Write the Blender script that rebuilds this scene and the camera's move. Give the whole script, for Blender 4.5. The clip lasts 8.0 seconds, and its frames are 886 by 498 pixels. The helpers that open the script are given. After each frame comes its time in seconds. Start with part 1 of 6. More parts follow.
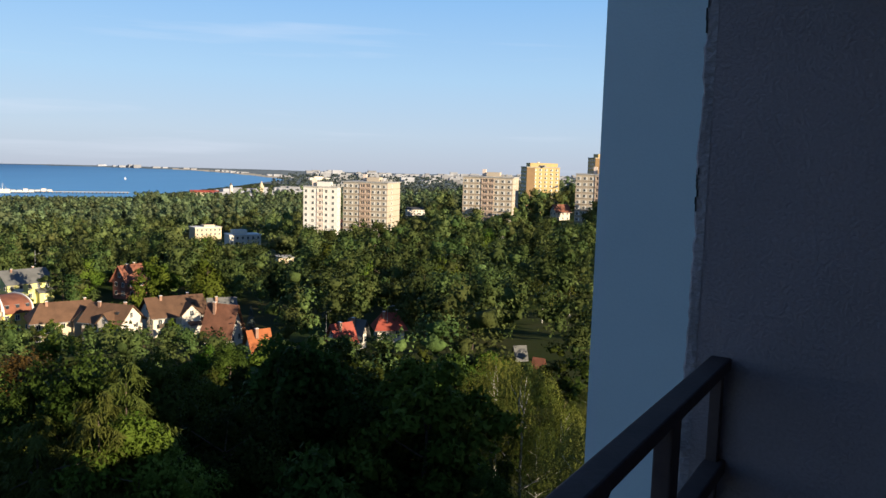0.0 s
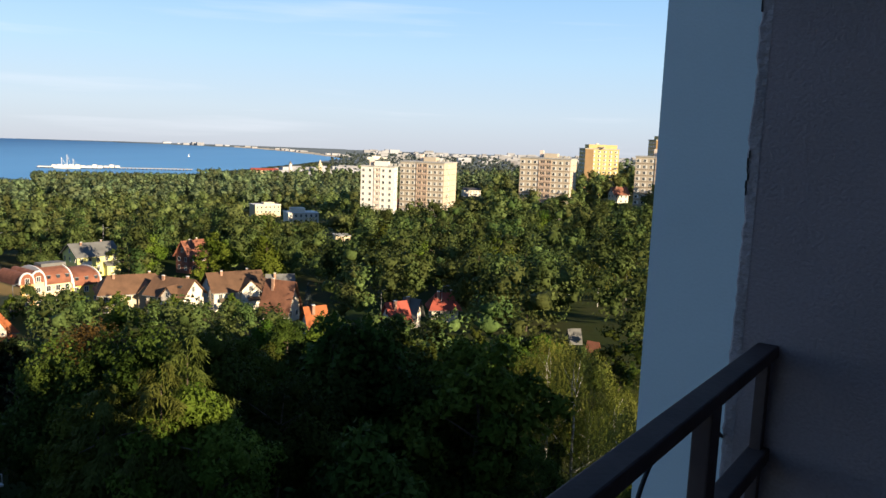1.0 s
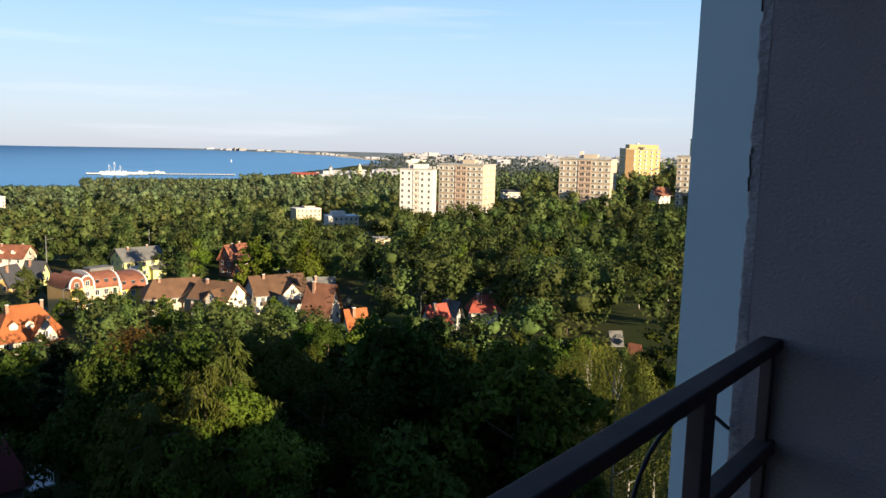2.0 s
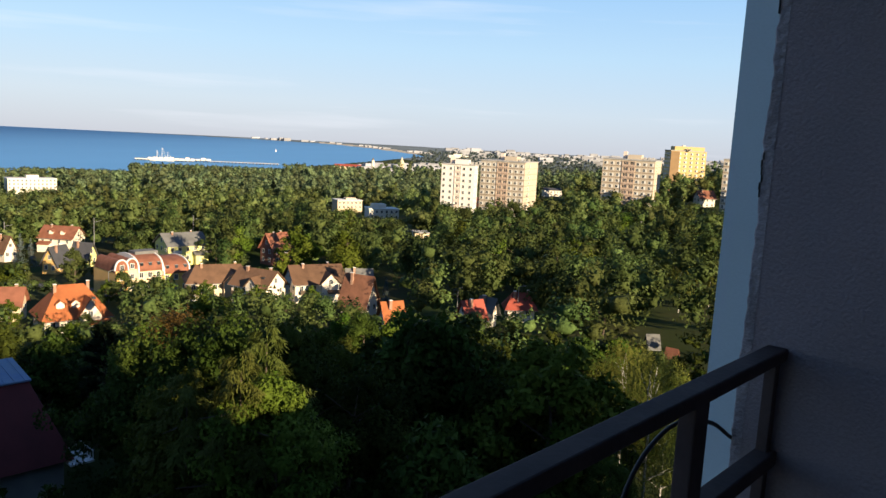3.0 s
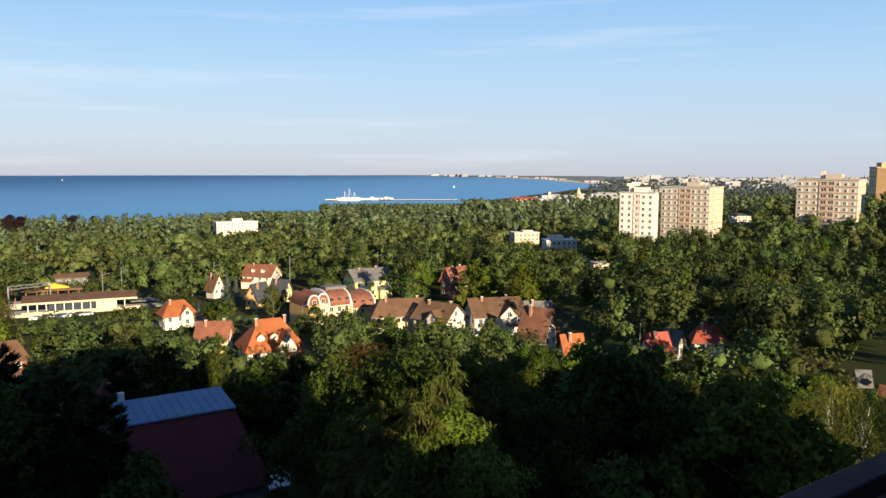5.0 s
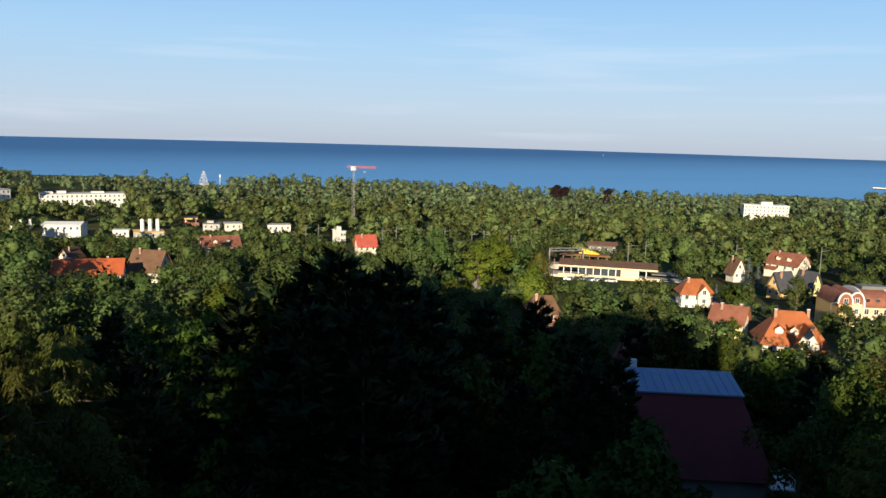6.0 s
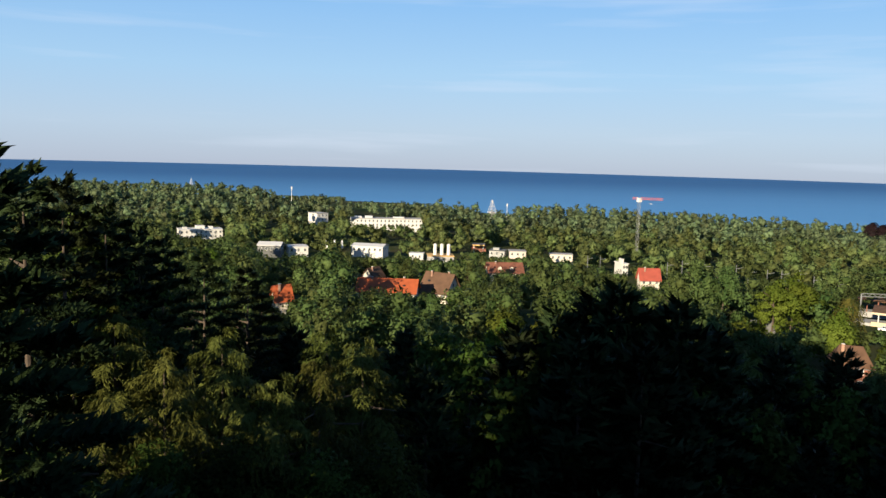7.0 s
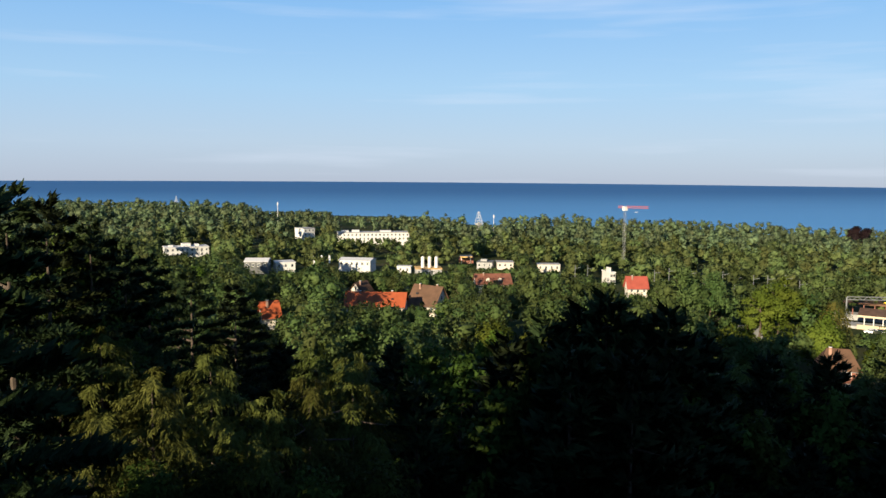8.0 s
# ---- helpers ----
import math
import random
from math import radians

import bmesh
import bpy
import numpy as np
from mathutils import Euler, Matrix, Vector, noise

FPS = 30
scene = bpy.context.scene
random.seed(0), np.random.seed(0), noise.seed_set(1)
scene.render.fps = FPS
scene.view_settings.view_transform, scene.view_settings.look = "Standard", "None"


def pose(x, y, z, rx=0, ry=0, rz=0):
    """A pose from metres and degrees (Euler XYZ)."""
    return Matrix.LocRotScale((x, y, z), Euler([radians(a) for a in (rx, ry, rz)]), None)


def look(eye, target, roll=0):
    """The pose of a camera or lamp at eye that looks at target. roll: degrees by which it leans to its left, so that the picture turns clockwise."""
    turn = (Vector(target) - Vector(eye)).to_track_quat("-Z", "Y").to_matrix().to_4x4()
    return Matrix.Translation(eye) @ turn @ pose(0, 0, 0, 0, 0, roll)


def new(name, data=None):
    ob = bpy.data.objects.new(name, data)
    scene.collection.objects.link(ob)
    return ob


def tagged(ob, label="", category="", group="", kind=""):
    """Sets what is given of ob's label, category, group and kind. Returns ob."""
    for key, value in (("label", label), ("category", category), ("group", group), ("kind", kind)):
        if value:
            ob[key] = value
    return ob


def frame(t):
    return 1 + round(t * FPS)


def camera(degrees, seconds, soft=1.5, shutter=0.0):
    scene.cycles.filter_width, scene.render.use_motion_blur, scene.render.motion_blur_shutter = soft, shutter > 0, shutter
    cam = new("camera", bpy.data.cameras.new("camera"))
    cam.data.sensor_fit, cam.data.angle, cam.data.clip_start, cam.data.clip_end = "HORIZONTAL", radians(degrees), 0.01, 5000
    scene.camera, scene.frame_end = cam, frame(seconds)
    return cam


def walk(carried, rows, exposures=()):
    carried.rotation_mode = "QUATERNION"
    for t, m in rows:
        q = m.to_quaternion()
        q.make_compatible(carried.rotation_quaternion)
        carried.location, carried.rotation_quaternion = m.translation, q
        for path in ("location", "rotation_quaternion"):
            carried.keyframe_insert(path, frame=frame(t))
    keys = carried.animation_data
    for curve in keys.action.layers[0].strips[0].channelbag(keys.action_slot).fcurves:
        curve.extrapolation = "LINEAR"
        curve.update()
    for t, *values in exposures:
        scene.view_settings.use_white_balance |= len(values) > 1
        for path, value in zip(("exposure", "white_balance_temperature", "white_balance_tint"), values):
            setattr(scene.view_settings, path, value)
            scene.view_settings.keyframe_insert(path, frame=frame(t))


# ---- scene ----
# ======== camera ========
cam = camera(59.2, 8.0)
EYE = Vector((0.0, 0.0, 75.0))
RAIL_TURN = 58.8                     # the railing runs this many degrees from +x
RV = Vector((math.cos(radians(RAIL_TURN)), math.sin(radians(RAIL_TURN)), 0))
NV = Vector((-RV.y, RV.x, 0))
CORNER = EYE + RV * 2.012 + NV * 0.358 + Vector((0, 0, -0.47))   # where the handrail meets the partition wall


def stand(t, along, behind, above, yaw, pitch, roll):
    """A camera row: metres from the rail's corner, and the turn in degrees."""
    eye = CORNER - RV * along - NV * behind + Vector((0, 0, above))
    y, p = radians(yaw), radians(pitch)
    ahead = Vector((-math.sin(y) * math.cos(p), math.cos(y) * math.cos(p), math.sin(p)))
    return t, look(eye, eye + ahead * 10, roll)


PATH = [
    stand(0.0, 2.012, 0.358, 0.462, 0.00, -6.27, 1.69),
    stand(0.5, 2.100, 0.300, 0.463, 3.32, -7.44, 1.37),
    stand(1.0, 2.004, 0.389, 0.462, 4.05, -7.83, 2.25),
    stand(1.5, 2.009, 0.443, 0.461, 3.15, -6.82, 1.51),
    stand(2.0, 2.020, 0.496, 0.462, 6.99, -7.75, 1.46),
    stand(2.2, 2.020, 0.516, 0.463, 10.53, -8.65, 1.76),
    stand(3.3, 1.900, 0.600, 0.466, 9.47, -7.33, 3.65),
    stand(3.5, 1.760, 0.559, 0.466, 8.52, -5.23, 3.03),
    stand(4.0, 1.720, 0.535, 0.469, 8.88, -6.50, 1.40),
    stand(4.5, 1.749, 0.533, 0.466, 12.05, -5.90, 2.01),
    stand(5.0, 1.800, 0.525, 0.466, 23.04, -6.22, 0.26),
    stand(5.2, 1.82, 0.530, 0.466, 29.17, -6.84, 1.59),
    stand(6.3, 1.90, 0.480, 0.466, 70.36, -7.43, 0.49),
    stand(6.5, 1.92, 0.470, 0.466, 75.18, -6.59, 0.16),
    stand(7.0, 1.95, 0.470, 0.466, 81.02, -6.68, 1.60),
    stand(7.5, 1.95, 0.470, 0.466, 82.65, -6.25, 1.15),
    stand(8.0, 1.95, 0.470, 0.466, 80.11, -5.75, 0.46),
]
walk(cam, PATH, exposures=[(0.0, 1.05, 6450, 11), (0.5, 1.15, 6650, 11), (1.0, 1.3, 6900, 11), (1.5, 1.37, 7000, 11), (2.2, 1.35, 7000, 12), (3.5, 1.22, 7000, 12), (4.5, 1.18, 7000, 12), (5.2, 1.15, 6850, 11), (6.5, 1.0, 6300, 9), (8.0, 1.0, 6300, 9)])

# ======== light ========
SUN_YAW, SUN_EL = 52.0, 16.0         # the way the sunlight travels, and the sun's height
wd = bpy.data.worlds.new("sky")
scene.world = wd
wd.use_nodes = True
wn = wd.node_tree.nodes
wl = wd.node_tree.links
wn.clear()
w_out, w_bg, w_sky = wn.new("ShaderNodeOutputWorld"), wn.new("ShaderNodeBackground"), wn.new("ShaderNodeTexSky")
w_sky.sky_type, w_sky.sun_disc = "NISHITA", False
w_sky.sun_elevation, w_sky.sun_rotation = radians(SUN_EL), radians(180 - SUN_YAW)
w_sky.altitude, w_sky.air_density, w_sky.dust_density, w_sky.ozone_density = 60, 1.0, 0.7, 1.6
w_bg.inputs["Strength"].default_value = 0.075
w_tc, w_add = wn.new("ShaderNodeTexCoord"), wn.new("ShaderNodeVectorMath")
w_add.operation, w_add.inputs[1].default_value = "ADD", (0, 0, 0.017)
wl.new(w_tc.outputs["Generated"], w_add.inputs[0])
wl.new(w_add.outputs[0], w_sky.inputs["Vector"])
# summer haze: paler and lavender toward the horizon, deeper blue above
w_sep, w_haze, w_gain, w_air = wn.new("ShaderNodeSeparateXYZ"), wn.new("ShaderNodeValToRGB"), wn.new("ShaderNodeVectorMath"), wn.new("ShaderNodeMixRGB")
w_stops = ((0.0, (0.53, 0.60, 0.74)), (0.05, (0.55, 0.69, 0.87)), (0.12, (0.45, 0.70, 0.97)), (0.22, (0.29, 0.58, 0.98)), (0.40, (0.09, 0.24, 0.58)), (1.0, (0.03, 0.09, 0.25)))
w_cr = w_haze.color_ramp
while len(w_cr.elements) < len(w_stops):
    w_cr.elements.new(0.5)
for w_el, (w_pos, w_col) in zip(w_cr.elements, w_stops):
    w_el.position, w_el.color = w_pos, (*w_col, 1)
w_gain.operation, w_gain.inputs["Scale"].default_value = "SCALE", 6.0
w_air.inputs[0].default_value = 0.9
wl.new(w_add.outputs[0], w_sep.inputs[0])
wl.new(w_sep.outputs["Z"], w_haze.inputs[0])
wl.new(w_haze.outputs[0], w_gain.inputs[0])
wl.new(w_sky.outputs[0], w_air.inputs[1])
wl.new(w_gain.outputs[0], w_air.inputs[2])

# thin high cloud streaks
w_map, w_noise, w_ramp = wn.new("ShaderNodeMapping"), wn.new("ShaderNodeTexNoise"), wn.new("ShaderNodeValToRGB")
w_map.inputs["Scale"].default_value = (1.6, 1.6, 26)
w_map.inputs["Rotation"].default_value = (radians(2.0), radians(-1.5), 0)
w_noise.inputs["Scale"].default_value, w_noise.inputs["Detail"].default_value = 1.7, 5
w_ramp.color_ramp.elements[0].position, w_ramp.color_ramp.elements[1].position = 0.56, 0.80
w_ramp.color_ramp.elements[1].color = (0.35, 0.35, 0.35, 1)
w_mix = wn.new("ShaderNodeMixRGB")
w_mix.inputs[2].default_value = (5.2, 5.6, 6.4, 1)
wl.new(w_tc.outputs["Generated"], w_map.inputs["Vector"])
wl.new(w_map.outputs[0], w_noise.inputs["Vector"])
wl.new(w_noise.outputs["Fac"], w_ramp.inputs[0])
wl.new(w_ramp.outputs[0], w_mix.inputs[0])
wl.new(w_air.outputs[0], w_mix.inputs[1])
wl.new(w_mix.outputs[0], w_bg.inputs["Color"])
wl.new(w_bg.outputs[0], w_out.inputs["Surface"])

sun = new("sun", bpy.data.lights.new("sun", "SUN"))
sun.data.energy, sun.data.angle, sun.data.color = 5.0, radians(0.6), (1.0, 0.84, 0.60)
sun_yaw, sun_el = radians(SUN_YAW), radians(SUN_EL)
sun.matrix_world = look((0, 0, 200), Vector((0, 0, 200)) + Vector((-math.sin(sun_yaw) * math.cos(sun_el), math.cos(sun_yaw) * math.cos(sun_el), -math.sin(sun_el))))


# ======== materials ========
def material(name, base, rough=0.8, vary=0.25, scale=0.6, fine=12.0, bump=0.1, metal=0.0, per_object=0.0, tint=None, spec=0.3):
    """A surface with variation at two scales (scale, fine: features per metre), relief, and a shift from object to object."""
    m = bpy.data.materials.new(name)
    m.use_nodes = True
    n, l = m.node_tree.nodes, m.node_tree.links
    p = n["Principled BSDF"]
    p.inputs["Roughness"].default_value, p.inputs["Metallic"].default_value = rough, metal
    p.inputs["Specular IOR Level"].default_value = spec
    tc = n.new("ShaderNodeTexCoord")
    a, b = n.new("ShaderNodeTexNoise"), n.new("ShaderNodeTexNoise")
    a.inputs["Scale"].default_value, b.inputs["Scale"].default_value = scale, fine
    a.inputs["Detail"].default_value, b.inputs["Detail"].default_value = 4, 3
    l.new(tc.outputs["Object"], a.inputs["Vector"]), l.new(tc.outputs["Object"], b.inputs["Vector"])
    other = tint or tuple(c * (1 - vary) for c in base)
    mix = n.new("ShaderNodeMixRGB")
    mix.inputs[1].default_value, mix.inputs[2].default_value = (*base, 1), (*other, 1)
    ramp = n.new("ShaderNodeValToRGB")
    ramp.color_ramp.elements[0].position, ramp.color_ramp.elements[1].position = 0.38, 0.66
    l.new(a.outputs["Fac"], ramp.inputs[0]), l.new(ramp.outputs[0], mix.inputs[0])
    grain = n.new("ShaderNodeMath")
    grain.operation = "MULTIPLY_ADD"
    grain.inputs[1].default_value, grain.inputs[2].default_value = vary * 1.2, 1 - vary * 0.6
    l.new(b.outputs["Fac"], grain.inputs[0])
    value = grain.outputs[0]
    if per_object:
        info, shift, times = n.new("ShaderNodeObjectInfo"), n.new("ShaderNodeMath"), n.new("ShaderNodeMath")
        shift.operation, times.operation = "MULTIPLY_ADD", "MULTIPLY"
        shift.inputs[1].default_value, shift.inputs[2].default_value = per_object, 1 - per_object / 2
        l.new(info.outputs["Random"], shift.inputs[0])
        l.new(shift.outputs[0], times.inputs[0]), l.new(value, times.inputs[1])
        value = times.outputs[0]
    hsv = n.new("ShaderNodeHueSaturation")
    l.new(mix.outputs[0], hsv.inputs["Color"]), l.new(value, hsv.inputs["Value"])
    l.new(hsv.outputs[0], p.inputs["Base Color"])
    if bump:
        bp = n.new("ShaderNodeBump")
        bp.inputs["Strength"].default_value, bp.inputs["Distance"].default_value = bump, 0.02
        l.new(b.outputs["Fac"], bp.inputs["Height"]), l.new(bp.outputs[0], p.inputs["Normal"])
    return m


def foliage(name, dark, light, through_light=0.25, per_tree=0.35, grain=1.9, relief=0.5):
    """Leaves: each clump and each tree a little different, some light passing through."""
    m = bpy.data.materials.new(name)
    m.use_nodes = True
    n, l = m.node_tree.nodes, m.node_tree.links
    p, out = n["Principled BSDF"], n["Material Output"]
    p.inputs["Roughness"].default_value, p.inputs["Specular IOR Level"].default_value = 0.6, 0.04
    geo, info, tc, noise_n = n.new("ShaderNodeNewGeometry"), n.new("ShaderNodeObjectInfo"), n.new("ShaderNodeTexCoord"), n.new("ShaderNodeTexNoise")
    noise_n.inputs["Scale"].default_value, noise_n.inputs["Detail"].default_value = 0.12, 3
    l.new(geo.outputs["Position"], noise_n.inputs["Vector"])
    s1, s2 = n.new("ShaderNodeMath"), n.new("ShaderNodeMath")
    s1.operation, s2.operation = "MULTIPLY_ADD", "MULTIPLY_ADD"
    s1.inputs[1].default_value = 0.22
    l.new(geo.outputs["Random Per Island"], s1.inputs[0])
    s2.inputs[1].default_value = 2.0
    s2.inputs[2].default_value = -0.72
    l.new(noise_n.outputs["Fac"], s2.inputs[0]), l.new(s2.outputs[0], s1.inputs[2])
    mix = n.new("ShaderNodeMixRGB")
    mix.use_clamp = True
    mix.inputs[1].default_value, mix.inputs[2].default_value = (*dark, 1), (*light, 1)
    l.new(s1.outputs[0], mix.inputs[0])
    hsv, v, h = n.new("ShaderNodeHueSaturation"), n.new("ShaderNodeMath"), n.new("ShaderNodeMath")
    v.operation, h.operation = "MULTIPLY_ADD", "MULTIPLY_ADD"
    v.inputs[1].default_value, v.inputs[2].default_value = per_tree * 2, 1 - per_tree
    h.inputs[1].default_value, h.inputs[2].default_value = 0.05, 0.475
    tone, each = n.new("ShaderNodeAttribute"), n.new("ShaderNodeMath")
    tone.attribute_name, each.operation = "tone", "ADD"
    own = n.new("ShaderNodeMath")
    own.operation = "FRACT"
    l.new(info.outputs["Random"], each.inputs[0]), l.new(tone.outputs["Fac"], each.inputs[1]), l.new(each.outputs[0], own.inputs[0])
    l.new(own.outputs[0], v.inputs[0]), l.new(own.outputs[0], h.inputs[0])
    l.new(mix.outputs[0], hsv.inputs["Color"]), l.new(h.outputs[0], hsv.inputs["Hue"])
    # leaf-sized mottling and relief within each clump
    speck, spread_n, leafy = n.new("ShaderNodeTexNoise"), n.new("ShaderNodeMath"), n.new("ShaderNodeMath")
    speck.inputs["Scale"].default_value, speck.inputs["Detail"].default_value, speck.inputs["Roughness"].default_value = grain, 4, 0.7
    l.new(geo.outputs["Position"], speck.inputs["Vector"])
    spread_n.operation, leafy.operation = "MULTIPLY_ADD", "MULTIPLY"
    spread_n.inputs[1].default_value, spread_n.inputs[2].default_value = 2.0, 0.0
    l.new(speck.outputs["Fac"], spread_n.inputs[0])
    l.new(v.outputs[0], leafy.inputs[0]), l.new(spread_n.outputs[0], leafy.inputs[1])
    l.new(leafy.outputs[0], hsv.inputs["Value"])
    bp = n.new("ShaderNodeBump")
    bp.inputs["Strength"].default_value, bp.inputs["Distance"].default_value = relief, 0.35 * 1.9 / grain
    l.new(speck.outputs["Fac"], bp.inputs["Height"]), l.new(bp.outputs[0], p.inputs["Normal"])
    l.new(hsv.outputs[0], p.inputs["Base Color"])
    tr, ms = n.new("ShaderNodeBsdfTranslucent"), n.new("ShaderNodeMixShader")
    ms.inputs[0].default_value = through_light
    l.new(hsv.outputs[0], tr.inputs["Color"])
    l.new(p.outputs[0], ms.inputs[1]), l.new(tr.outputs[0], ms.inputs[2]), l.new(ms.outputs[0], out.inputs["Surface"])
    return m


def glass(name, base=(0.03, 0.04, 0.05)):
    m = material(name, base, 0.12, 0.2, 0.3, 2.0, 0.02, spec=0.6, per_object=0.9)
    return m


M_GRASS = material("meadow_grass", (0.030, 0.048, 0.012), 0.95, 0.4, 0.03, 0.8, 0.3, tint=(0.060, 0.055, 0.025), spec=0.05)
M_SAND = material("beach_sand", (0.55, 0.46, 0.33), 0.95, 0.2, 0.02, 0.5, 0.1)
M_ROAD = material("asphalt", (0.10, 0.10, 0.10), 0.9, 0.3, 0.3, 6, 0.1)
M_PLASTER = material("rough_plaster", (0.285, 0.235, 0.245), 0.95, 0.26, 2.2, 115, 0.32, tint=(0.24, 0.20, 0.205))
# wall plaster made lighter: the light caught by the lip, put into colour
M_EDGE = material("lit_plaster_edge", (0.33, 0.29, 0.30), 0.95, 0.3, 6, 60, 0.6)
M_PALE = material("pale_painted_wall", (0.52, 0.62, 0.64), 0.9, 0.06, 0.5, 30, 0.15)
M_RAIL = material("brown_rail_paint", (0.060, 0.042, 0.042), 0.7, 0.25, 5, 60, 0.07, tint=(0.085, 0.060, 0.055), spec=0.15)
M_RUBBER = material("black_cable", (0.012, 0.012, 0.012), 0.5, 0.2, 3, 20, 0)
M_CONCRETE = material("grey_concrete", (0.36, 0.35, 0.33), 0.9, 0.2, 0.5, 14, 0.2)
M_CREAM = material("cream_wall", (0.58, 0.46, 0.31), 0.9, 0.10, 0.25, 4, 0.1)
M_WHITE = material("white_wall", (0.63, 0.56, 0.46), 0.9, 0.09, 0.25, 4, 0.1)
M_BLOCK = material("cream_panel", (0.42, 0.37, 0.30), 0.9, 0.10, 0.15, 2, 0.1)
M_BLOCKLIGHT = material("light_panel", (0.43, 0.365, 0.285), 0.9, 0.08, 0.15, 2, 0.1)
M_BAND = material("brown_panel_band", (0.20, 0.14, 0.09), 0.9, 0.15, 0.2, 2, 0.1)
M_YBLOCK = material("yellow_panel", (0.50, 0.36, 0.16), 0.9, 0.12, 0.15, 2, 0.1)
M_TAN = material("tan_loggia_strip", (0.24, 0.155, 0.08), 0.9, 0.12, 0.2, 2, 0.1)
M_WHITEPANEL = material("white_wall_panel", (0.57, 0.55, 0.51), 0.9, 0.08, 0.15, 2, 0.1)
M_LOGGIA = material("beige_loggia_panel", (0.44, 0.33, 0.26), 0.9, 0.12, 0.2, 2, 0.1)
M_PINK = material("salmon_loggia", (0.60, 0.50, 0.43), 0.9, 0.12, 0.2, 2, 0.1)
M_YELLOW = material("yellow_wall", (0.68, 0.47, 0.11), 0.9, 0.12, 0.25, 4, 0.1)
M_LEMON = material("lemon_wall", (0.70, 0.66, 0.26), 0.9, 0.12, 0.25, 4, 0.1)
M_OCHRE = material("ochre_wall", (0.62, 0.38, 0.14), 0.9, 0.12, 0.25, 4, 0.1)
M_BROWNROOF = material("brown_roof_tile", (0.128, 0.070, 0.041), 0.85, 0.3, 0.5, 5, 0.4, per_object=0.2)
M_REDROOF = material("red_roof_tile", (0.22, 0.085, 0.052), 0.85, 0.3, 0.5, 5, 0.4, per_object=0.2)
M_BRIGHTRED = material("bright_red_roof", (0.31, 0.066, 0.042), 0.7, 0.2, 0.5, 5, 0.3, per_object=0.15)
M_ORANGE = material("orange_roof_tile", (0.30, 0.094, 0.033), 0.85, 0.25, 0.5, 5, 0.4, per_object=0.15)
M_TILEBROWN = material("red_brown_roof_tile", (0.20, 0.088, 0.052), 0.85, 0.35, 0.5, 5, 0.4)
M_VIVID = material("new_orange_roof_tile", (0.42, 0.095, 0.030), 0.8, 0.2, 0.5, 5, 0.4)
M_GREYROOF = material("grey_roof_felt", (0.13, 0.13, 0.125), 0.85, 0.25, 0.4, 4, 0.3, per_object=0.2)
M_DARKROOF = material("dark_slate_roof", (0.055, 0.057, 0.065), 0.8, 0.25, 0.4, 4, 0.3)
M_BLUEROOF = material("blue_metal_roof", (0.13, 0.21, 0.34), 0.5, 0.25, 0.4, 5, 0.1, tint=(0.17, 0.24, 0.31), spec=0.35)
M_DARKRED = material("dark_red_roof_sheet", (0.13, 0.02, 0.018), 0.7, 0.25, 0.4, 5, 0.2)
M_CHIMNEY = material("chimney_brick", (0.34, 0.20, 0.14), 0.9, 0.3, 1.5, 12, 0.3)
M_TRIM = material("white_trim", (0.62, 0.60, 0.56), 0.6, 0.05, 0.5, 6, 0.05)
M_METAL = material("galvanised_steel", (0.20, 0.205, 0.21), 0.5, 0.2, 0.5, 6, 0.05, metal=0.3)
M_CRANERED = material("crane_red_paint", (0.45, 0.12, 0.10), 0.6, 0.15, 0.5, 4, 0)
M_GLASS = glass("window_glass")
M_BARK = material("tree_bark", (0.10, 0.075, 0.055), 0.95, 0.4, 2, 12, 0.6)
M_BIRCHBARK = material("birch_bark", (0.55, 0.52, 0.47), 0.9, 0.5, 1.5, 9, 0.4, tint=(0.12, 0.11, 0.10))
M_LEAF = foliage("broadleaf_green", (0.017, 0.030, 0.005), (0.079, 0.108, 0.020))
# broadleaf green lightened in colour for sunlit trees; M_LEAF stays dark near by
M_SLOPEWOOD = foliage("sunlit_slope_woodland", (0.037, 0.059, 0.017), (0.134, 0.170, 0.054), 0.3)
M_LEAFLIGHT = foliage("fresh_green_leaves", (0.040, 0.066, 0.008), (0.140, 0.170, 0.026))
M_BIRCH = foliage("birch_leaves", (0.056, 0.066, 0.012), (0.170, 0.165, 0.036))
M_NEEDLE = foliage("pine_needles", (0.009, 0.016, 0.007), (0.036, 0.048, 0.016), 0.05)
M_LARCH = foliage("larch_needles", (0.036, 0.046, 0.009), (0.125, 0.135, 0.032), 0.2)
M_BLUESPRUCE = foliage("blue_spruce_needles", (0.06, 0.085, 0.080), (0.14, 0.17, 0.16), 0.1)
M_COPPER = foliage("copper_beech_leaves", (0.016, 0.011, 0.012), (0.036, 0.020, 0.020), 0.15)
M_RUSSET = foliage("russet_leaves", (0.06, 0.032, 0.010), (0.14, 0.070, 0.022), 0.2)
# haze painted into these greens: woods grow paler and greyer with distance
M_FARWOOD = foliage("far_woodland_hazed", (0.090, 0.124, 0.062), (0.188, 0.228, 0.110), 0.40, 0.34, 0.55, 0.4)
M_HAZEWOOD = foliage("distant_woodland_hazed", (0.085, 0.110, 0.100), (0.135, 0.160, 0.145), 0.4, 0.12, 0.2, 0.3)
M_MIDWOOD = foliage("middle_woodland_hazed", (0.066, 0.092, 0.030), (0.180, 0.208, 0.072), 0.35, 0.35, 1.0, 0.4)
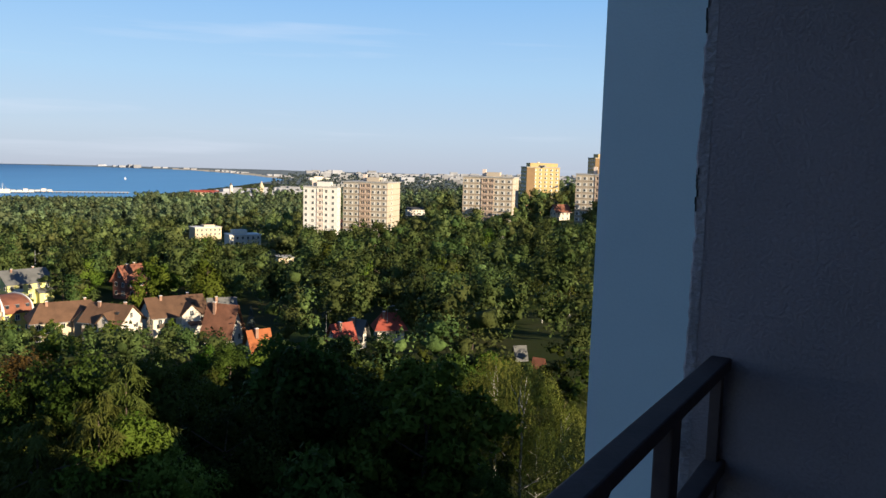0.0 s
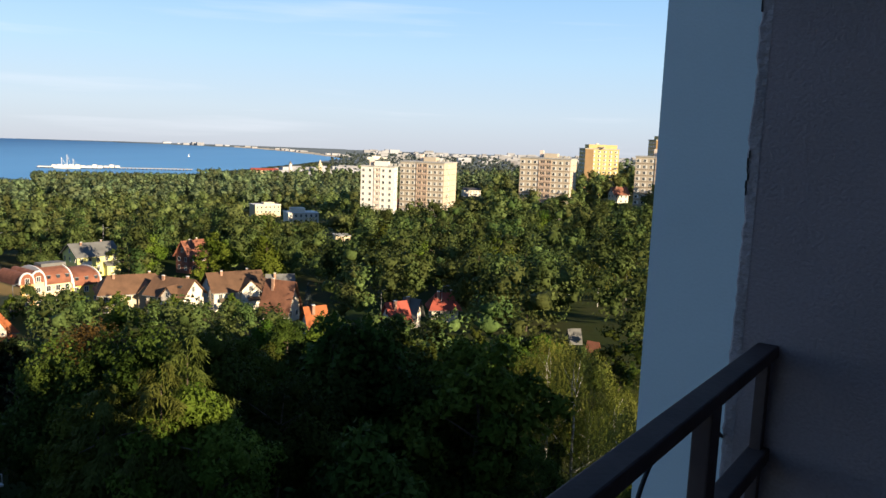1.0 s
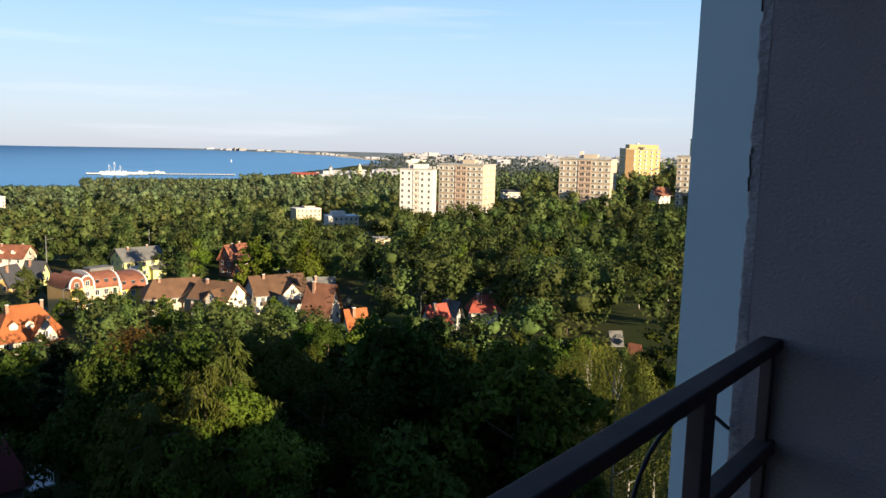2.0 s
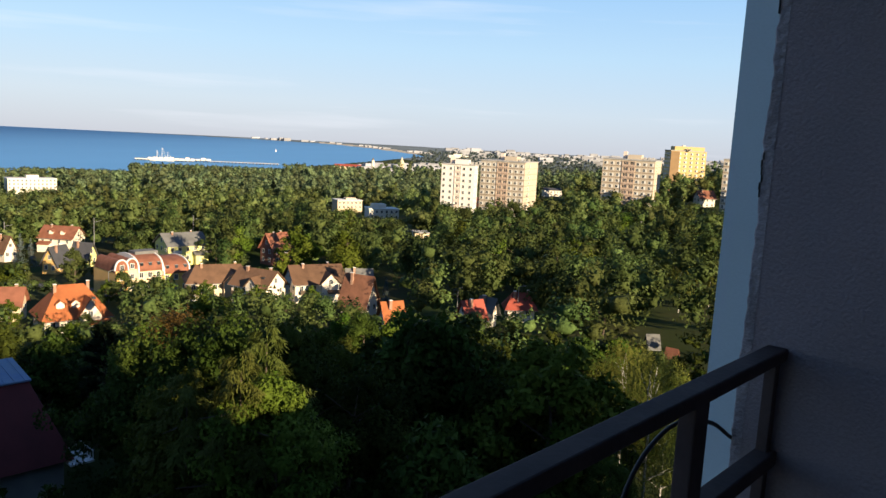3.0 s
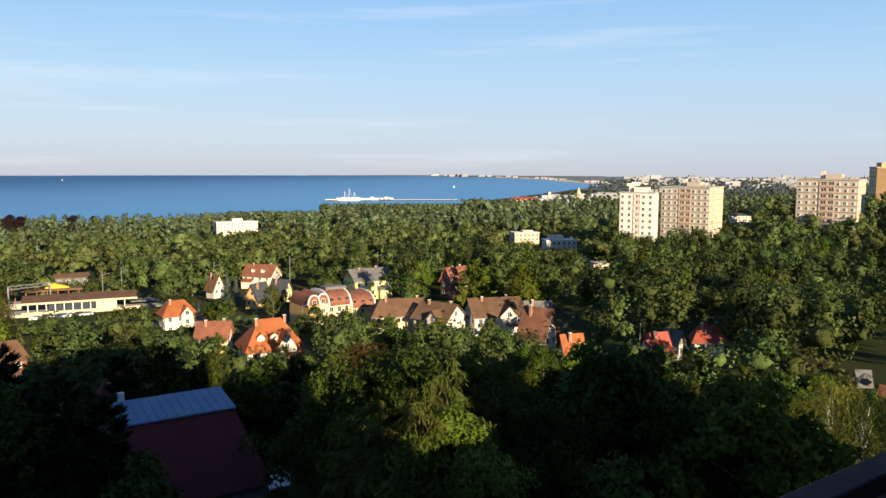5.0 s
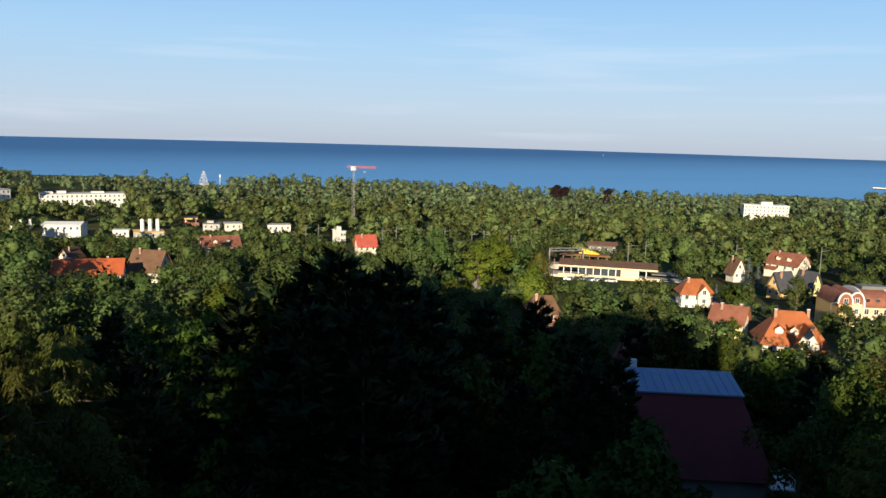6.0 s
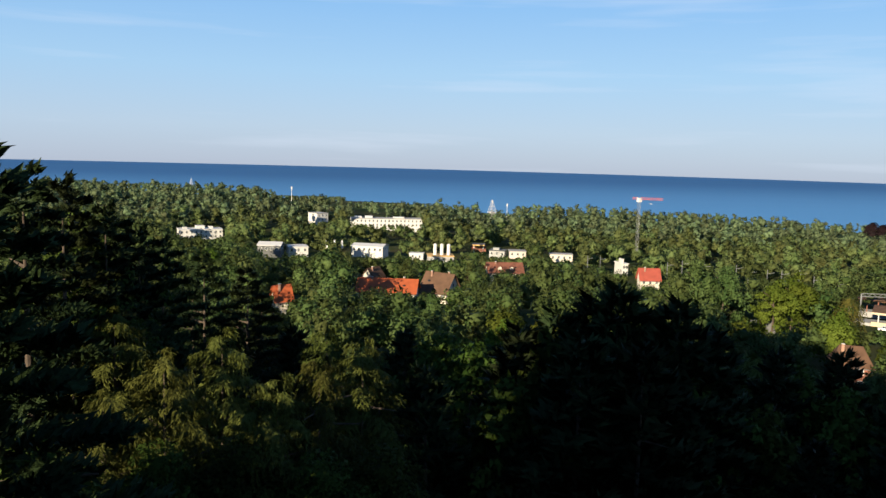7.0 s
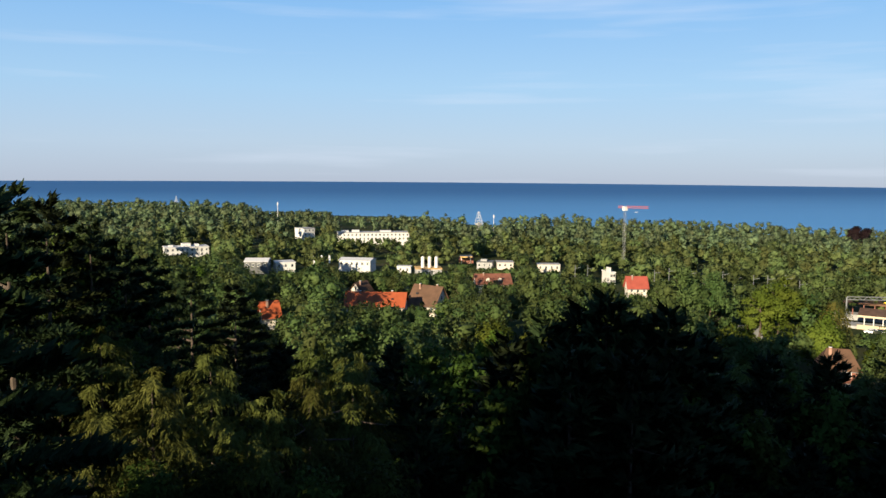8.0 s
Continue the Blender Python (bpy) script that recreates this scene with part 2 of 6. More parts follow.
# blue-grey haze put into the base colours of the far land and town
M_FARLAND = material("far_fields_hazed", (0.17, 0.20, 0.21), 0.95, 0.3, 0.004, 0.05, 0, spec=0.05)
M_CITY = material("distant_city_walls_hazed", (0.33, 0.34, 0.37), 0.9, 0.35, 0.006, 0.03, 0, tint=(0.15, 0.15, 0.16))
M_YCANOPY = material("yellow_canopy_paint", (0.85, 0.50, 0.03), 0.6, 0.1, 0.4, 3, 0)
M_BRICKRED = material("brick_red_wall", (0.26, 0.11, 0.075), 0.9, 0.2, 0.5, 5, 0.2)
M_SAIL = material("white_sailcloth", (0.85, 0.85, 0.85), 0.8, 0.05, 0.3, 3, 0)


def water(name):
    m = bpy.data.materials.new(name)
    m.use_nodes = True
    n, l = m.node_tree.nodes, m.node_tree.links
    p = n["Principled BSDF"]
    p.inputs["Roughness"].default_value, p.inputs["Specular IOR Level"].default_value = 0.55, 0.12
    tc, mp = n.new("ShaderNodeTexCoord"), n.new("ShaderNodeMapping")
    mp.inputs["Rotation"].default_value, mp.inputs["Scale"].default_value = (0, 0, radians(-65)), (1, 0.25, 1)
    a, b = n.new("ShaderNodeTexNoise"), n.new("ShaderNodeTexNoise")
    a.inputs["Scale"].default_value, b.inputs["Scale"].default_value = 0.004, 0.15
    mix = n.new("ShaderNodeMixRGB")
    mix.inputs[1].default_value, mix.inputs[2].default_value = (0.090, 0.270, 0.510, 1), (0.115, 0.310, 0.570, 1)
    bp = n.new("ShaderNodeBump")
    bp.inputs["Strength"].default_value, bp.inputs["Distance"].default_value = 0.6, 0.6
    l.new(tc.outputs["Object"], mp.inputs["Vector"])
    l.new(mp.outputs[0], a.inputs["Vector"]), l.new(mp.outputs[0], b.inputs["Vector"])
    # lighter bay, darker open sea: changing sky reflection put into colour, not depth
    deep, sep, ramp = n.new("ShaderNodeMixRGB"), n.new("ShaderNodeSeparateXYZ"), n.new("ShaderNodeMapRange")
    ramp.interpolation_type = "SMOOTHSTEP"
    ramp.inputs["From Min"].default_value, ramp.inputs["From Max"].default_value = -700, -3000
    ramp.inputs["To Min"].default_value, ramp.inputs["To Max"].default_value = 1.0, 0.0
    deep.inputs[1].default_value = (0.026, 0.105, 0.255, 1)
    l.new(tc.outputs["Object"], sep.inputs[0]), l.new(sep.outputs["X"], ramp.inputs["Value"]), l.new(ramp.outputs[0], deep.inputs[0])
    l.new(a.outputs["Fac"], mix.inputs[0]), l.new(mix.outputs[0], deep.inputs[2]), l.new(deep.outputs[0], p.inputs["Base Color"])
    l.new(b.outputs["Fac"], bp.inputs["Height"]), l.new(bp.outputs[0], p.inputs["Normal"])
    return m


M_WATER = water("sea_water_reflection_tint")


# ======== building blocks of code ========
def polar(yaw, d):
    """Metres east and north of the balcony, for a bearing (degrees to the left of +y) and a distance."""
    return -math.sin(radians(yaw)) * d, math.cos(radians(yaw)) * d


def table(x, rows):
    return float(np.interp(x, [r[0] for r in rows], [r[1] for r in rows]))


def smooth(a, b, x):
    s = min(1.0, max(0.0, (x - a) / (b - a)))
    return s * s * (3 - 2 * s)


SLOPE = [(-2500, 80), (-300, 60), (-60, 47), (0, 42), (60, 36.5), (120, 32.5), (200, 29), (300, 23), (380, 18), (600, 9), (900, 4), (1000, 2.2), (5000, 2.2)]


def ground(x, y):
    """The hillside that falls from the tower to the shore, with the hill of the other towers."""
    u, v = -0.906 * x + 0.423 * y, 0.423 * x + 0.906 * y
    z = table(u, SLOPE)
    z += 13 * smooth(240, 480, v) * smooth(330, 120, u) * (1 - smooth(700, 1400, v))
    z += 16 * smooth(-8, -45, v) * smooth(110, 30, u)          # the slope rises beside the tower
    z += 16 * smooth(-60, -330, v) * smooth(420, 660, u) * smooth(1010, 860, u)
    return z + 0.8 * math.sin(x * 0.021 + 1.0) * math.sin(y * 0.017) * (1 - smooth(500, 900, u))


COAST = [(-180, 9000), (11.1, 9000), (11.4, 2850), (13, 2500), (15, 2100), (18, 1750), (22, 1450), (30, 1220), (45, 1060), (65, 1000), (90, 1080), (110, 1300), (125, 2000), (140, 9000), (180, 9000)]
FARSHORE = [(11.3, 2870), (12, 2980), (14, 3400), (16, 3850), (18, 4250), (22, 4550), (27, 4780), (33, 4930)]


def mesh_object(name, verts, faces, materials, parent=None, smooth_shade=False, index=None):
    me = bpy.data.meshes.new(name)
    me.from_pydata([tuple(v) for v in verts] if not isinstance(verts, np.ndarray) else verts.tolist(), [], faces if not isinstance(faces, np.ndarray) else faces.tolist())
    for m in materials if isinstance(materials, (list, tuple)) else [materials]:
        me.materials.append(m)
    if index is not None:
        me.polygons.foreach_set("material_index", index)
    if smooth_shade:
        me.polygons.foreach_set("use_smooth", [True] * len(me.polygons))
    me.update()
    ob = new(name, me)
    ob.parent = parent
    return ob


def part(name, bm, mat_, parent, label=""):
    """Links a bmesh as one mesh object under a thing or a part."""
    bmesh.ops.recalc_face_normals(bm, faces=bm.faces)
    me = bpy.data.meshes.new(name)
    bm.to_mesh(me)
    bm.free()
    me.materials.append(mat_)
    ob = new(name, me)
    ob.parent = parent
    return tagged(ob, label)


def add_box(bm, lo, hi, bevel=0.0, m=None):
    c = [(a + b) / 2 for a, b in zip(lo, hi)]
    s = [max(1e-4, b - a) for a, b in zip(lo, hi)]
    made = bmesh.ops.create_cube(bm, size=1, matrix=(m or Matrix()) @ Matrix.Translation(c) @ Matrix.Diagonal((*s, 1)))
    if bevel:
        edges = list({e for v in made["verts"] for e in v.link_edges})
        bmesh.ops.bevel(bm, geom=edges, offset=bevel, segments=2, affect="EDGES", profile=0.5)
    return bm


def boxes(*spans, bevel=0.0):
    bm = bmesh.new()
    for lo, hi in spans:
        add_box(bm, lo, hi, bevel)
    return bm


def rod(bm, a, b, r0, r1=None, sides=6):
    a, b = Vector(a), Vector(b)
    d = b - a
    m = Matrix.Translation((a + b) / 2) @ d.to_track_quat("Z", "Y").to_matrix().to_4x4()
    bmesh.ops.create_cone(bm, cap_ends=True, segments=sides, radius1=r0, radius2=r0 if r1 is None else r1, depth=d.length, matrix=m)
    return bm


def poly(bm, *pts):
    return bm.faces.new([bm.verts.new(p) for p in pts])


def prism(bm, outline, x0, x1):
    """A solid from a closed outline of (y, z), running along x."""
    a = [bm.verts.new((x0, y, z)) for y, z in outline]
    b = [bm.verts.new((x1, y, z)) for y, z in outline]
    n = len(outline)
    bm.faces.new(a), bm.faces.new(b[::-1])
    for i in range(n):
        bm.faces.new([a[i], b[i], b[(i + 1) % n], a[(i + 1) % n]])
    return bm


def thing(name, x, y, z, turn, label, category, group="", kind=""):
    e = new(name)
    e.empty_display_size = 0.2
    e.matrix_world = pose(x, y, z, 0, 0, turn)
    return tagged(e, label, category, group, kind)


# ======== ground and sea ========
def build_ground():
    yaws = sorted(set(np.round(np.concatenate([np.arange(-180, -30, 6), np.arange(-30, 6, 1.5), np.arange(6, 40, 0.4), np.arange(40, 130, 1.5), np.arange(130, 180, 6)]), 3)))
    radii = [0.0, 6.0, 12, 18, 25, 32, 40, 50, 60, 70] + list(np.geomspace(80, 4950, 120))
    verts, faces, index = [], [], []
    for d in radii:
        for yw in yaws:
            x, y = polar(yw, d)
            c, fz = table(yw, COAST), 9000
            if 11.3 <= yw <= 33:
                fz = table(yw, FARSHORE)
            if d > fz:
                z = 1.2 + 3.0 * smooth(0, 250, d - fz)
            elif d > c - 20:
                z = 2.0 - 7.0 * smooth(-20, 60, d - c)
            else:
                z = ground(x, y)
                if d > 3600:
                    z += 14 * smooth(3600, 4700, d) * smooth(4, -10, yw)
            verts.append((x, y, z))
    n = len(yaws)
    for i in range(len(radii) - 1):
        for j in range(n):
            k = (j + 1) % n
            faces.append((i * n + j, (i + 1) * n + j, (i + 1) * n + k, i * n + k))
            yw, d = yaws[j], radii[i]
            near_coast = 11.3 <= yw <= 19 and -30 < d - table(yw, FARSHORE) < 240 - 9 * (yw - 11)
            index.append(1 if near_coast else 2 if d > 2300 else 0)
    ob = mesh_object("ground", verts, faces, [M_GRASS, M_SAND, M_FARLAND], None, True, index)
    return tagged(ob, "grassy hillside falling to a flat wooded shore", "ground", kind="structure")


def build_sea():
    verts, faces = [(0, 0, 0.0)], []
    radii = [400, 1000, 2000, 3000, 4000, 4960]
    n = 180
    for d in radii:
        verts += [(*polar(k * 360 / n, d), 0.0) for k in range(n)]
    for k in range(n):
        faces.append((0, 1 + k, 1 + (k + 1) % n))
    for i in range(len(radii) - 1):
        for k in range(n):
            a, b = 1 + i * n, 1 + (i + 1) * n
            faces.append((a + k, b + k, b + (k + 1) % n, a + (k + 1) % n))
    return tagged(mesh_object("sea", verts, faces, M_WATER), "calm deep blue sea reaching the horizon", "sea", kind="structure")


build_ground()
build_sea()
# ======== the balcony and its tower ========
BAL = Matrix.Translation(CORNER) @ pose(0, 0, 0, 0, 0, RAIL_TURN)
BASE = 40.0 - CORNER.z               # the tower's foot below the rail's corner
ROOF = 84.0 - CORNER.z


def local(ob):
    ob.matrix_world = BAL
    return ob


def build_balcony():
    random.seed(5)
    # partition wall: a thick plastered panel, its outer edge ragged
    wall = new("wall_balcony_partition")
    local(tagged(wall, "rough grey plastered balcony partition wall in shade", "wall", kind="structure"))
    part("panel", boxes(((0, -1.45, -4.2), (0.16, 0.10, 6.0))), M_PLASTER, wall)
    bm = bmesh.new()                 # ragged plaster lip along the outer edge
    zs = np.arange(-2.6, 2.6, 0.018)
    front, back = [], []
    for k, z in enumerate(zs):
        w = 0.124 + 0.006 * noise.noise((0, 3.1, z * 5)) + 0.004 * noise.noise((4, 0, z * 31)) + random.uniform(-0.0015, 0.0015)
        front.append((bm.verts.new((-0.0015, 0.094, z)), bm.verts.new((-0.0015 + random.uniform(0, 0.002), w - 0.006, z)), bm.verts.new((0.010, w, z)), bm.verts.new((0.15, w - 0.004, z))))
    for p, q in zip(front, front[1:]):
        for i in range(3):
            bm.faces.new([p[i], p[i + 1], q[i + 1], q[i]])
    part("ragged_edge", bm, M_EDGE, wall, "chipped plaster edge")
    for z0, z1, w in ((0.80, 0.98, 0.119), (0.36, 0.47, 0.118)):
        bm = bmesh.new()
        for k in range(6):
            f = z0 + (z1 - z0) * k / 6
            add_box(bm, (-0.0035, w + 0.002 * math.sin(k * 2.1), f), (0.004, w + 0.002 * math.sin(k * 2.1) + 0.003, f + (z1 - z0) / 6))
        part("crack", bm, M_RUBBER, wall, "dark gap in the plaster")
    slab = tagged(new("floor_balcony"), "grey concrete balcony floor slab", "floor", kind="structure")
    local(slab)
    part("slab", boxes(((-5.0, -1.45, -1.27), (-0.004, 0.09, -1.10))), M_CONCRETE, slab)
    # slab out of view overhead, added for the shade it casts on the wall
    top = tagged(new("ceiling_balcony_unseen", boxes_mesh("ceiling_balcony_unseen", [((-5.0, -1.45, 1.55), (-0.004, 0.09, 1.72))], M_CONCRETE)), "unseen grey concrete slab added overhead to shade the balcony wall", "ceiling", kind="structure")
    local(top)
    other = tagged(new("wall_balcony_far"), "rough grey plastered balcony partition wall", "wall", kind="structure")
    local(other)
    part("panel", boxes(((-5.2, -1.45, -4.2), (-5.004, 0.10, 6.0))), M_PLASTER, other)


def boxes_mesh(name, spans, mat_):
    bm = boxes(*spans)
    bmesh.ops.recalc_face_normals(bm, faces=bm.faces)
    me = bpy.data.meshes.new(name)
    bm.to_mesh(me)
    bm.free()
    me.materials.append(mat_)
    return me


def build_railing():
    rail = tagged(new("balcony_railing"), "dark brown painted steel balcony railing", "railing")
    local(rail)
    part("handrail", boxes(((-4.99, 0.006, -0.032), (-0.001, 0.058, 0.0)), bevel=0.005), M_RAIL, rail)
    part("lower_rail", boxes(((-4.99, 0.004, -0.30), (-0.001, 0.054, -0.262)), bevel=0.005), M_RAIL, rail)
    part("foot_rail", boxes(((-4.99, 0.008, -1.02), (-0.001, 0.050, -0.985)), bevel=0.005), M_RAIL, rail)
    part("end_post", boxes(((-0.036, 0.020, -1.10), (-0.006, 0.048, -0.0325)), bevel=0.003), M_RAIL, rail)
    for x in (-0.455, -1.55, -2.62, -3.70):
        part("post", boxes(((x - 0.060, 0.012, -1.10), (x + 0.006, 0.050, -0.0325)), bevel=0.004), M_RAIL, rail)
    cu = bpy.data.curves.new("cable", "CURVE")
    cu.dimensions, cu.bevel_depth, cu.bevel_resolution = "3D", 0.0055, 2
    sp = cu.splines.new("BEZIER")
    pts = [(0.02, 0.128, -0.27), (-0.14, 0.135, -0.19), (-0.36, 0.15, -0.17), (-0.535, 0.15, -0.30), (-0.545, 0.15, -1.3)]
    sp.bezier_points.add(len(pts) - 1)
    for b, p in zip(sp.bezier_points, pts):
        b.co, b.handle_left_type, b.handle_right_type = p, "AUTO", "AUTO"
    cu.materials.append(M_RUBBER)
    cable = tagged(new("cable", cu), "thin black cable looping outside the railing", "cable")
    local(cable)


def build_tower():
    """The slab tower of the balcony and its projecting wing, with unseen sections and a neighbour added to shade the
    trees below.
    """
    body = tagged(new("apartment_tower"), "tall plastered apartment tower in its own shade", "apartment tower")
    local(body)
    part("core", boxes(((-28.0, -13, BASE - 6), (6.9, -1.455, ROOF))), M_PLASTER, body)
    # unseen raised roof section, added to lengthen the shadow on the trees
    part("penthouse", boxes(((-28.0, -13, ROOF), (-10, -1.455, ROOF + 8.0))), M_PLASTER, body)
    part("wing", boxes(((7.0, -13, BASE - 6), (19.5, 2.94, ROOF))), M_PALE, body, "smooth pale painted wing")
    # unseen lower wing, added to keep the nearest trees in shade
    part("low_shade_wing", boxes(((19.504, -13, BASE - 6), (32, -2, -6.2))), M_PLASTER, body)
    part("parapet", boxes(((-9.8, -13.2, ROOF), (19.7, -12.6, ROOF + 0.8))), M_CONCRETE, body)
    # unseen neighbour, placed and sized by the shadow it has to cast
    other = tagged(new("apartment_block"), "unseen plastered block added beside the tower to shade the trees", "apartment block")
    other.matrix_world = pose(72.3, 2.8, 0, 0, 0, 52)
    part("body", boxes(((-15, -8, 30), (15, 8, 90))), M_PLASTER, other)


build_balcony()
build_railing()
build_tower()


# ======== apartment blocks ========
def shared(name, spans, mat_):
    return boxes_mesh(name, spans, mat_)


def build_block(label, yaw, d, turn, wide, deep, top, storeys, cols, main, side, band, loggia, loggia_cols=(), group="towers on the hill", step=0.0, side_cols=3, stripe=True, strip=None):
    """A block of flats: local -y is the long face, +x the lit gable; top: the height of its roof over the sea."""
    x, y = polar(yaw, d)
    z = ground(x, y)
    h = top - z
    b = thing("apartment_block", x, y, z, turn, label, "apartment block", group)
    part("wall", boxes(((-wide / 2, -deep / 2, -4), (wide / 2 - 0.25, deep / 2, h))), main, b)
    part("gable_wall", boxes(((wide / 2 - 0.248, -deep / 2 + 0.02, -4), (wide / 2, deep / 2 - 0.02, h - 0.02))), side, b)
    part("roof", boxes(((-wide / 2 - 0.3, -deep / 2 - 0.3, h), (wide / 2 + 0.3, deep / 2 + 0.3, h + 0.5))), M_CONCRETE, b)
    part("lift_house", boxes(((-2.0, -3, h + 0.5), (4.5, 3, h + 2.6))), side, b)
    part("chimney", boxes(((-4.6, -1.4, h + 0.5), (-2.8, 0.4, h + 4.0))), M_PINK, b)
    for k in range(3):
        part("vent", boxes(((5.5 + k * 1.8, -2 + k, h + 0.5), (6.6 + k * 1.8, -1 + k, h + 1.7))), M_CONCRETE, b)
    sh = 2.8
    win = shared("window", [((-0.86, -0.03, -0.62), (0.16, 0.03, 0.62))], M_GLASS)
    frame_me = shared("window_frame", [((-0.96, -0.06, -0.72), (-0.86, 0.05, 0.72)), ((0.16, -0.055, -0.62), (0.86, 0.05, 0.62)), ((0.86, -0.06, -0.72), (0.96, 0.05, 0.72)), ((-0.86, -0.06, 0.62), (0.86, 0.05, 0.72)), ((-0.86, -0.14, -0.72), (0.86, 0.05, -0.62)), ((-0.40, -0.05, -0.62), (-0.34, 0.0, 0.62))], M_TRIM)
    lw = wide / cols / 2 - 0.04
    log = shared("loggia", [((-lw, -0.35, -1.28), (lw, 0.02, -0.35)), ((-lw, -0.35, 1.05), (lw, 0.02, 1.30)), ((-lw, -0.35, -0.35), (-lw + 0.22, 0.02, 1.05)), ((lw - 0.22, -0.35, -0.35), (lw, 0.02, 1.05)), ((-0.07, -0.33, -0.35), (0.07, 0.02, 1.05))], loggia)
    for s in range(storeys):
        zc = h - 1.75 - s * sh
        if zc < -1:
            break
        if stripe:
            part("band", boxes(((-wide / 2 - 0.02, -deep / 2 - 0.10, zc - 1.36), (wide / 2 + 0.10, -deep / 2 - 0.001, zc - 1.12))), band, b)
            part("band", boxes(((wide / 2 + 0.001, -deep / 2, zc - 1.30), (wide / 2 + 0.07, deep / 2, zc - 1.18))), band, b)
        for c in range(cols):
            xc = (c + 0.5) * wide / cols - wide / 2
            if c in loggia_cols:
                o = new("loggia", log)
                o.parent, o.location = b, (xc, -deep / 2, zc)
                w = new("window", win)
                w.parent, w.location = b, (xc + 0.3, -deep / 2, zc + 0.2)
                continue
            w = new("window", win)
            w.parent, w.location = b, (xc, -deep / 2, zc)
            f = new("window_frame", frame_me)
            f.parent = w
        for c in range(side_cols):
            w = new("window", win)
            w.parent, w.matrix_local = b, pose(wide / 2, (c + (0.5 if side_cols > 1 else 0.34)) * deep / side_cols - deep / 2, zc, 0, 0, 90)
            f = new("window_frame", frame_me)
            f.parent = w
    if strip:
        part("loggia_strip", boxes(((wide / 2 + 0.08, -deep / 2, -2), (wide / 2 + 0.5, -deep / 2 + deep * 0.24, h - 0.3))), strip, b)
    if step:
        part("penthouse", boxes(((-wide / 2 + 3, -deep / 2 + 3, h + 0.5), (wide / 2 - 2, deep / 2 - 1, h + 0.5 + step))), side, b)
    return b


build_block("cream eleven-storey apartment block with a pale gable", 5.3, 400, -13, 23, 22, 64.3, 11, 8, M_BLOCK, M_BLOCKLIGHT, M_BAND, M_LOGGIA, (3, 4), side_cols=1)
build_block("white apartment block with a salmon loggia strip", 8.9, 378, -2, 16, 10, 62.0, 10, 5, M_WHITEPANEL, M_WHITEPANEL, M_TRIM, M_PINK, (2,), stripe=False, side_cols=2)
build_block("sand-coloured apartment block with brown window bands", -3.4, 400, -13, 25, 22, 68.6, 11, 8, M_BLOCKLIGHT, M_BLOCKLIGHT, M_BAND, M_LOGGIA, (3, 4), side_cols=1)
build_block("stepped yellow apartment block on the hill", -6.9, 560, -80, 15, 24, 74.0, 12, 4, M_YBLOCK, M_YBLOCK, M_YBLOCK, M_BAND, (), step=2.6, stripe=False, side_cols=6, strip=M_TAN)
build_block("sand-coloured apartment block with brown window bands", -11.4, 390, -15, 24, 22, 71.5, 11, 8, M_BLOCKLIGHT, M_BLOCKLIGHT, M_BAND, M_LOGGIA, (3, 4), side_cols=1)
build_block("stepped yellow apartment block on the hill", -11.6, 600, -80, 15, 24, 82.0, 12, 4, M_YBLOCK, M_YBLOCK, M_YBLOCK, M_BAND, (), step=2.6, stripe=False, side_cols=6, strip=M_TAN)
# sight lines kept clear to fit the camera's view: bearings from/to, distance, the steepest fall of the line that growth
# in front stays below
SIGHT_LINES = []                             # filled as the houses are built
NEARTOP = [(-14, -17), (-6, -16), (-4, -13.2), (3, -12.6), (10, -12.8), (20, -13.6), (32, -13.2), (36, -15), (40, -13.5), (44, -12.2), (48, -13.8), (52, -13), (58, -12), (64, -11), (69, -9.9), (74, -10.6), (82, -10.9), (90, -9.9), (98, -9.3), (102, -9), (106, -7.5), (109, -5), (116, -3)]
SITES = []                            # (x, y, radius) kept free of trunks: filled by the houses


def settle(yaw, fall, height):
    """The distance at which a thing of this height, standing on the hillside, tops a line that falls by so many degrees from the balcony."""
    best, where = 1e9, 200.0
    for d in np.arange(70, 1300, 1.0):
        x, y = polar(yaw, d)
        gap = abs(EYE.z + d * math.tan(radians(fall)) - ground(x, y) - height)
        if gap < best:
            best, where = gap, float(d)
    return where


# ======== houses ========
PANE = shared("pane", [((-0.45, -0.05, -0.6), (0.45, 0.02, 0.6))], M_GLASS)
SASH = shared("window_frame", [((-0.55, -0.07, -0.7), (-0.45, 0.02, 0.7)), ((0.45, -0.07, -0.7), (0.55, 0.02, 0.7)), ((-0.55, -0.07, 0.6), (0.55, 0.02, 0.7)), ((-0.6, -0.12, -0.72), (0.6, 0.02, -0.6)), ((-0.03, -0.06, -0.6), (0.03, 0.0, 0.6))], M_TRIM)


def put_window(parent, x, y, z, turn=0, s=1.0):
    f = new("window", SASH)
    f.parent, f.matrix_local = parent, pose(x, y, z, 0, 0, turn) @ Matrix.Diagonal((s, 1, s, 1))
    p = new("pane", PANE)
    p.parent = f


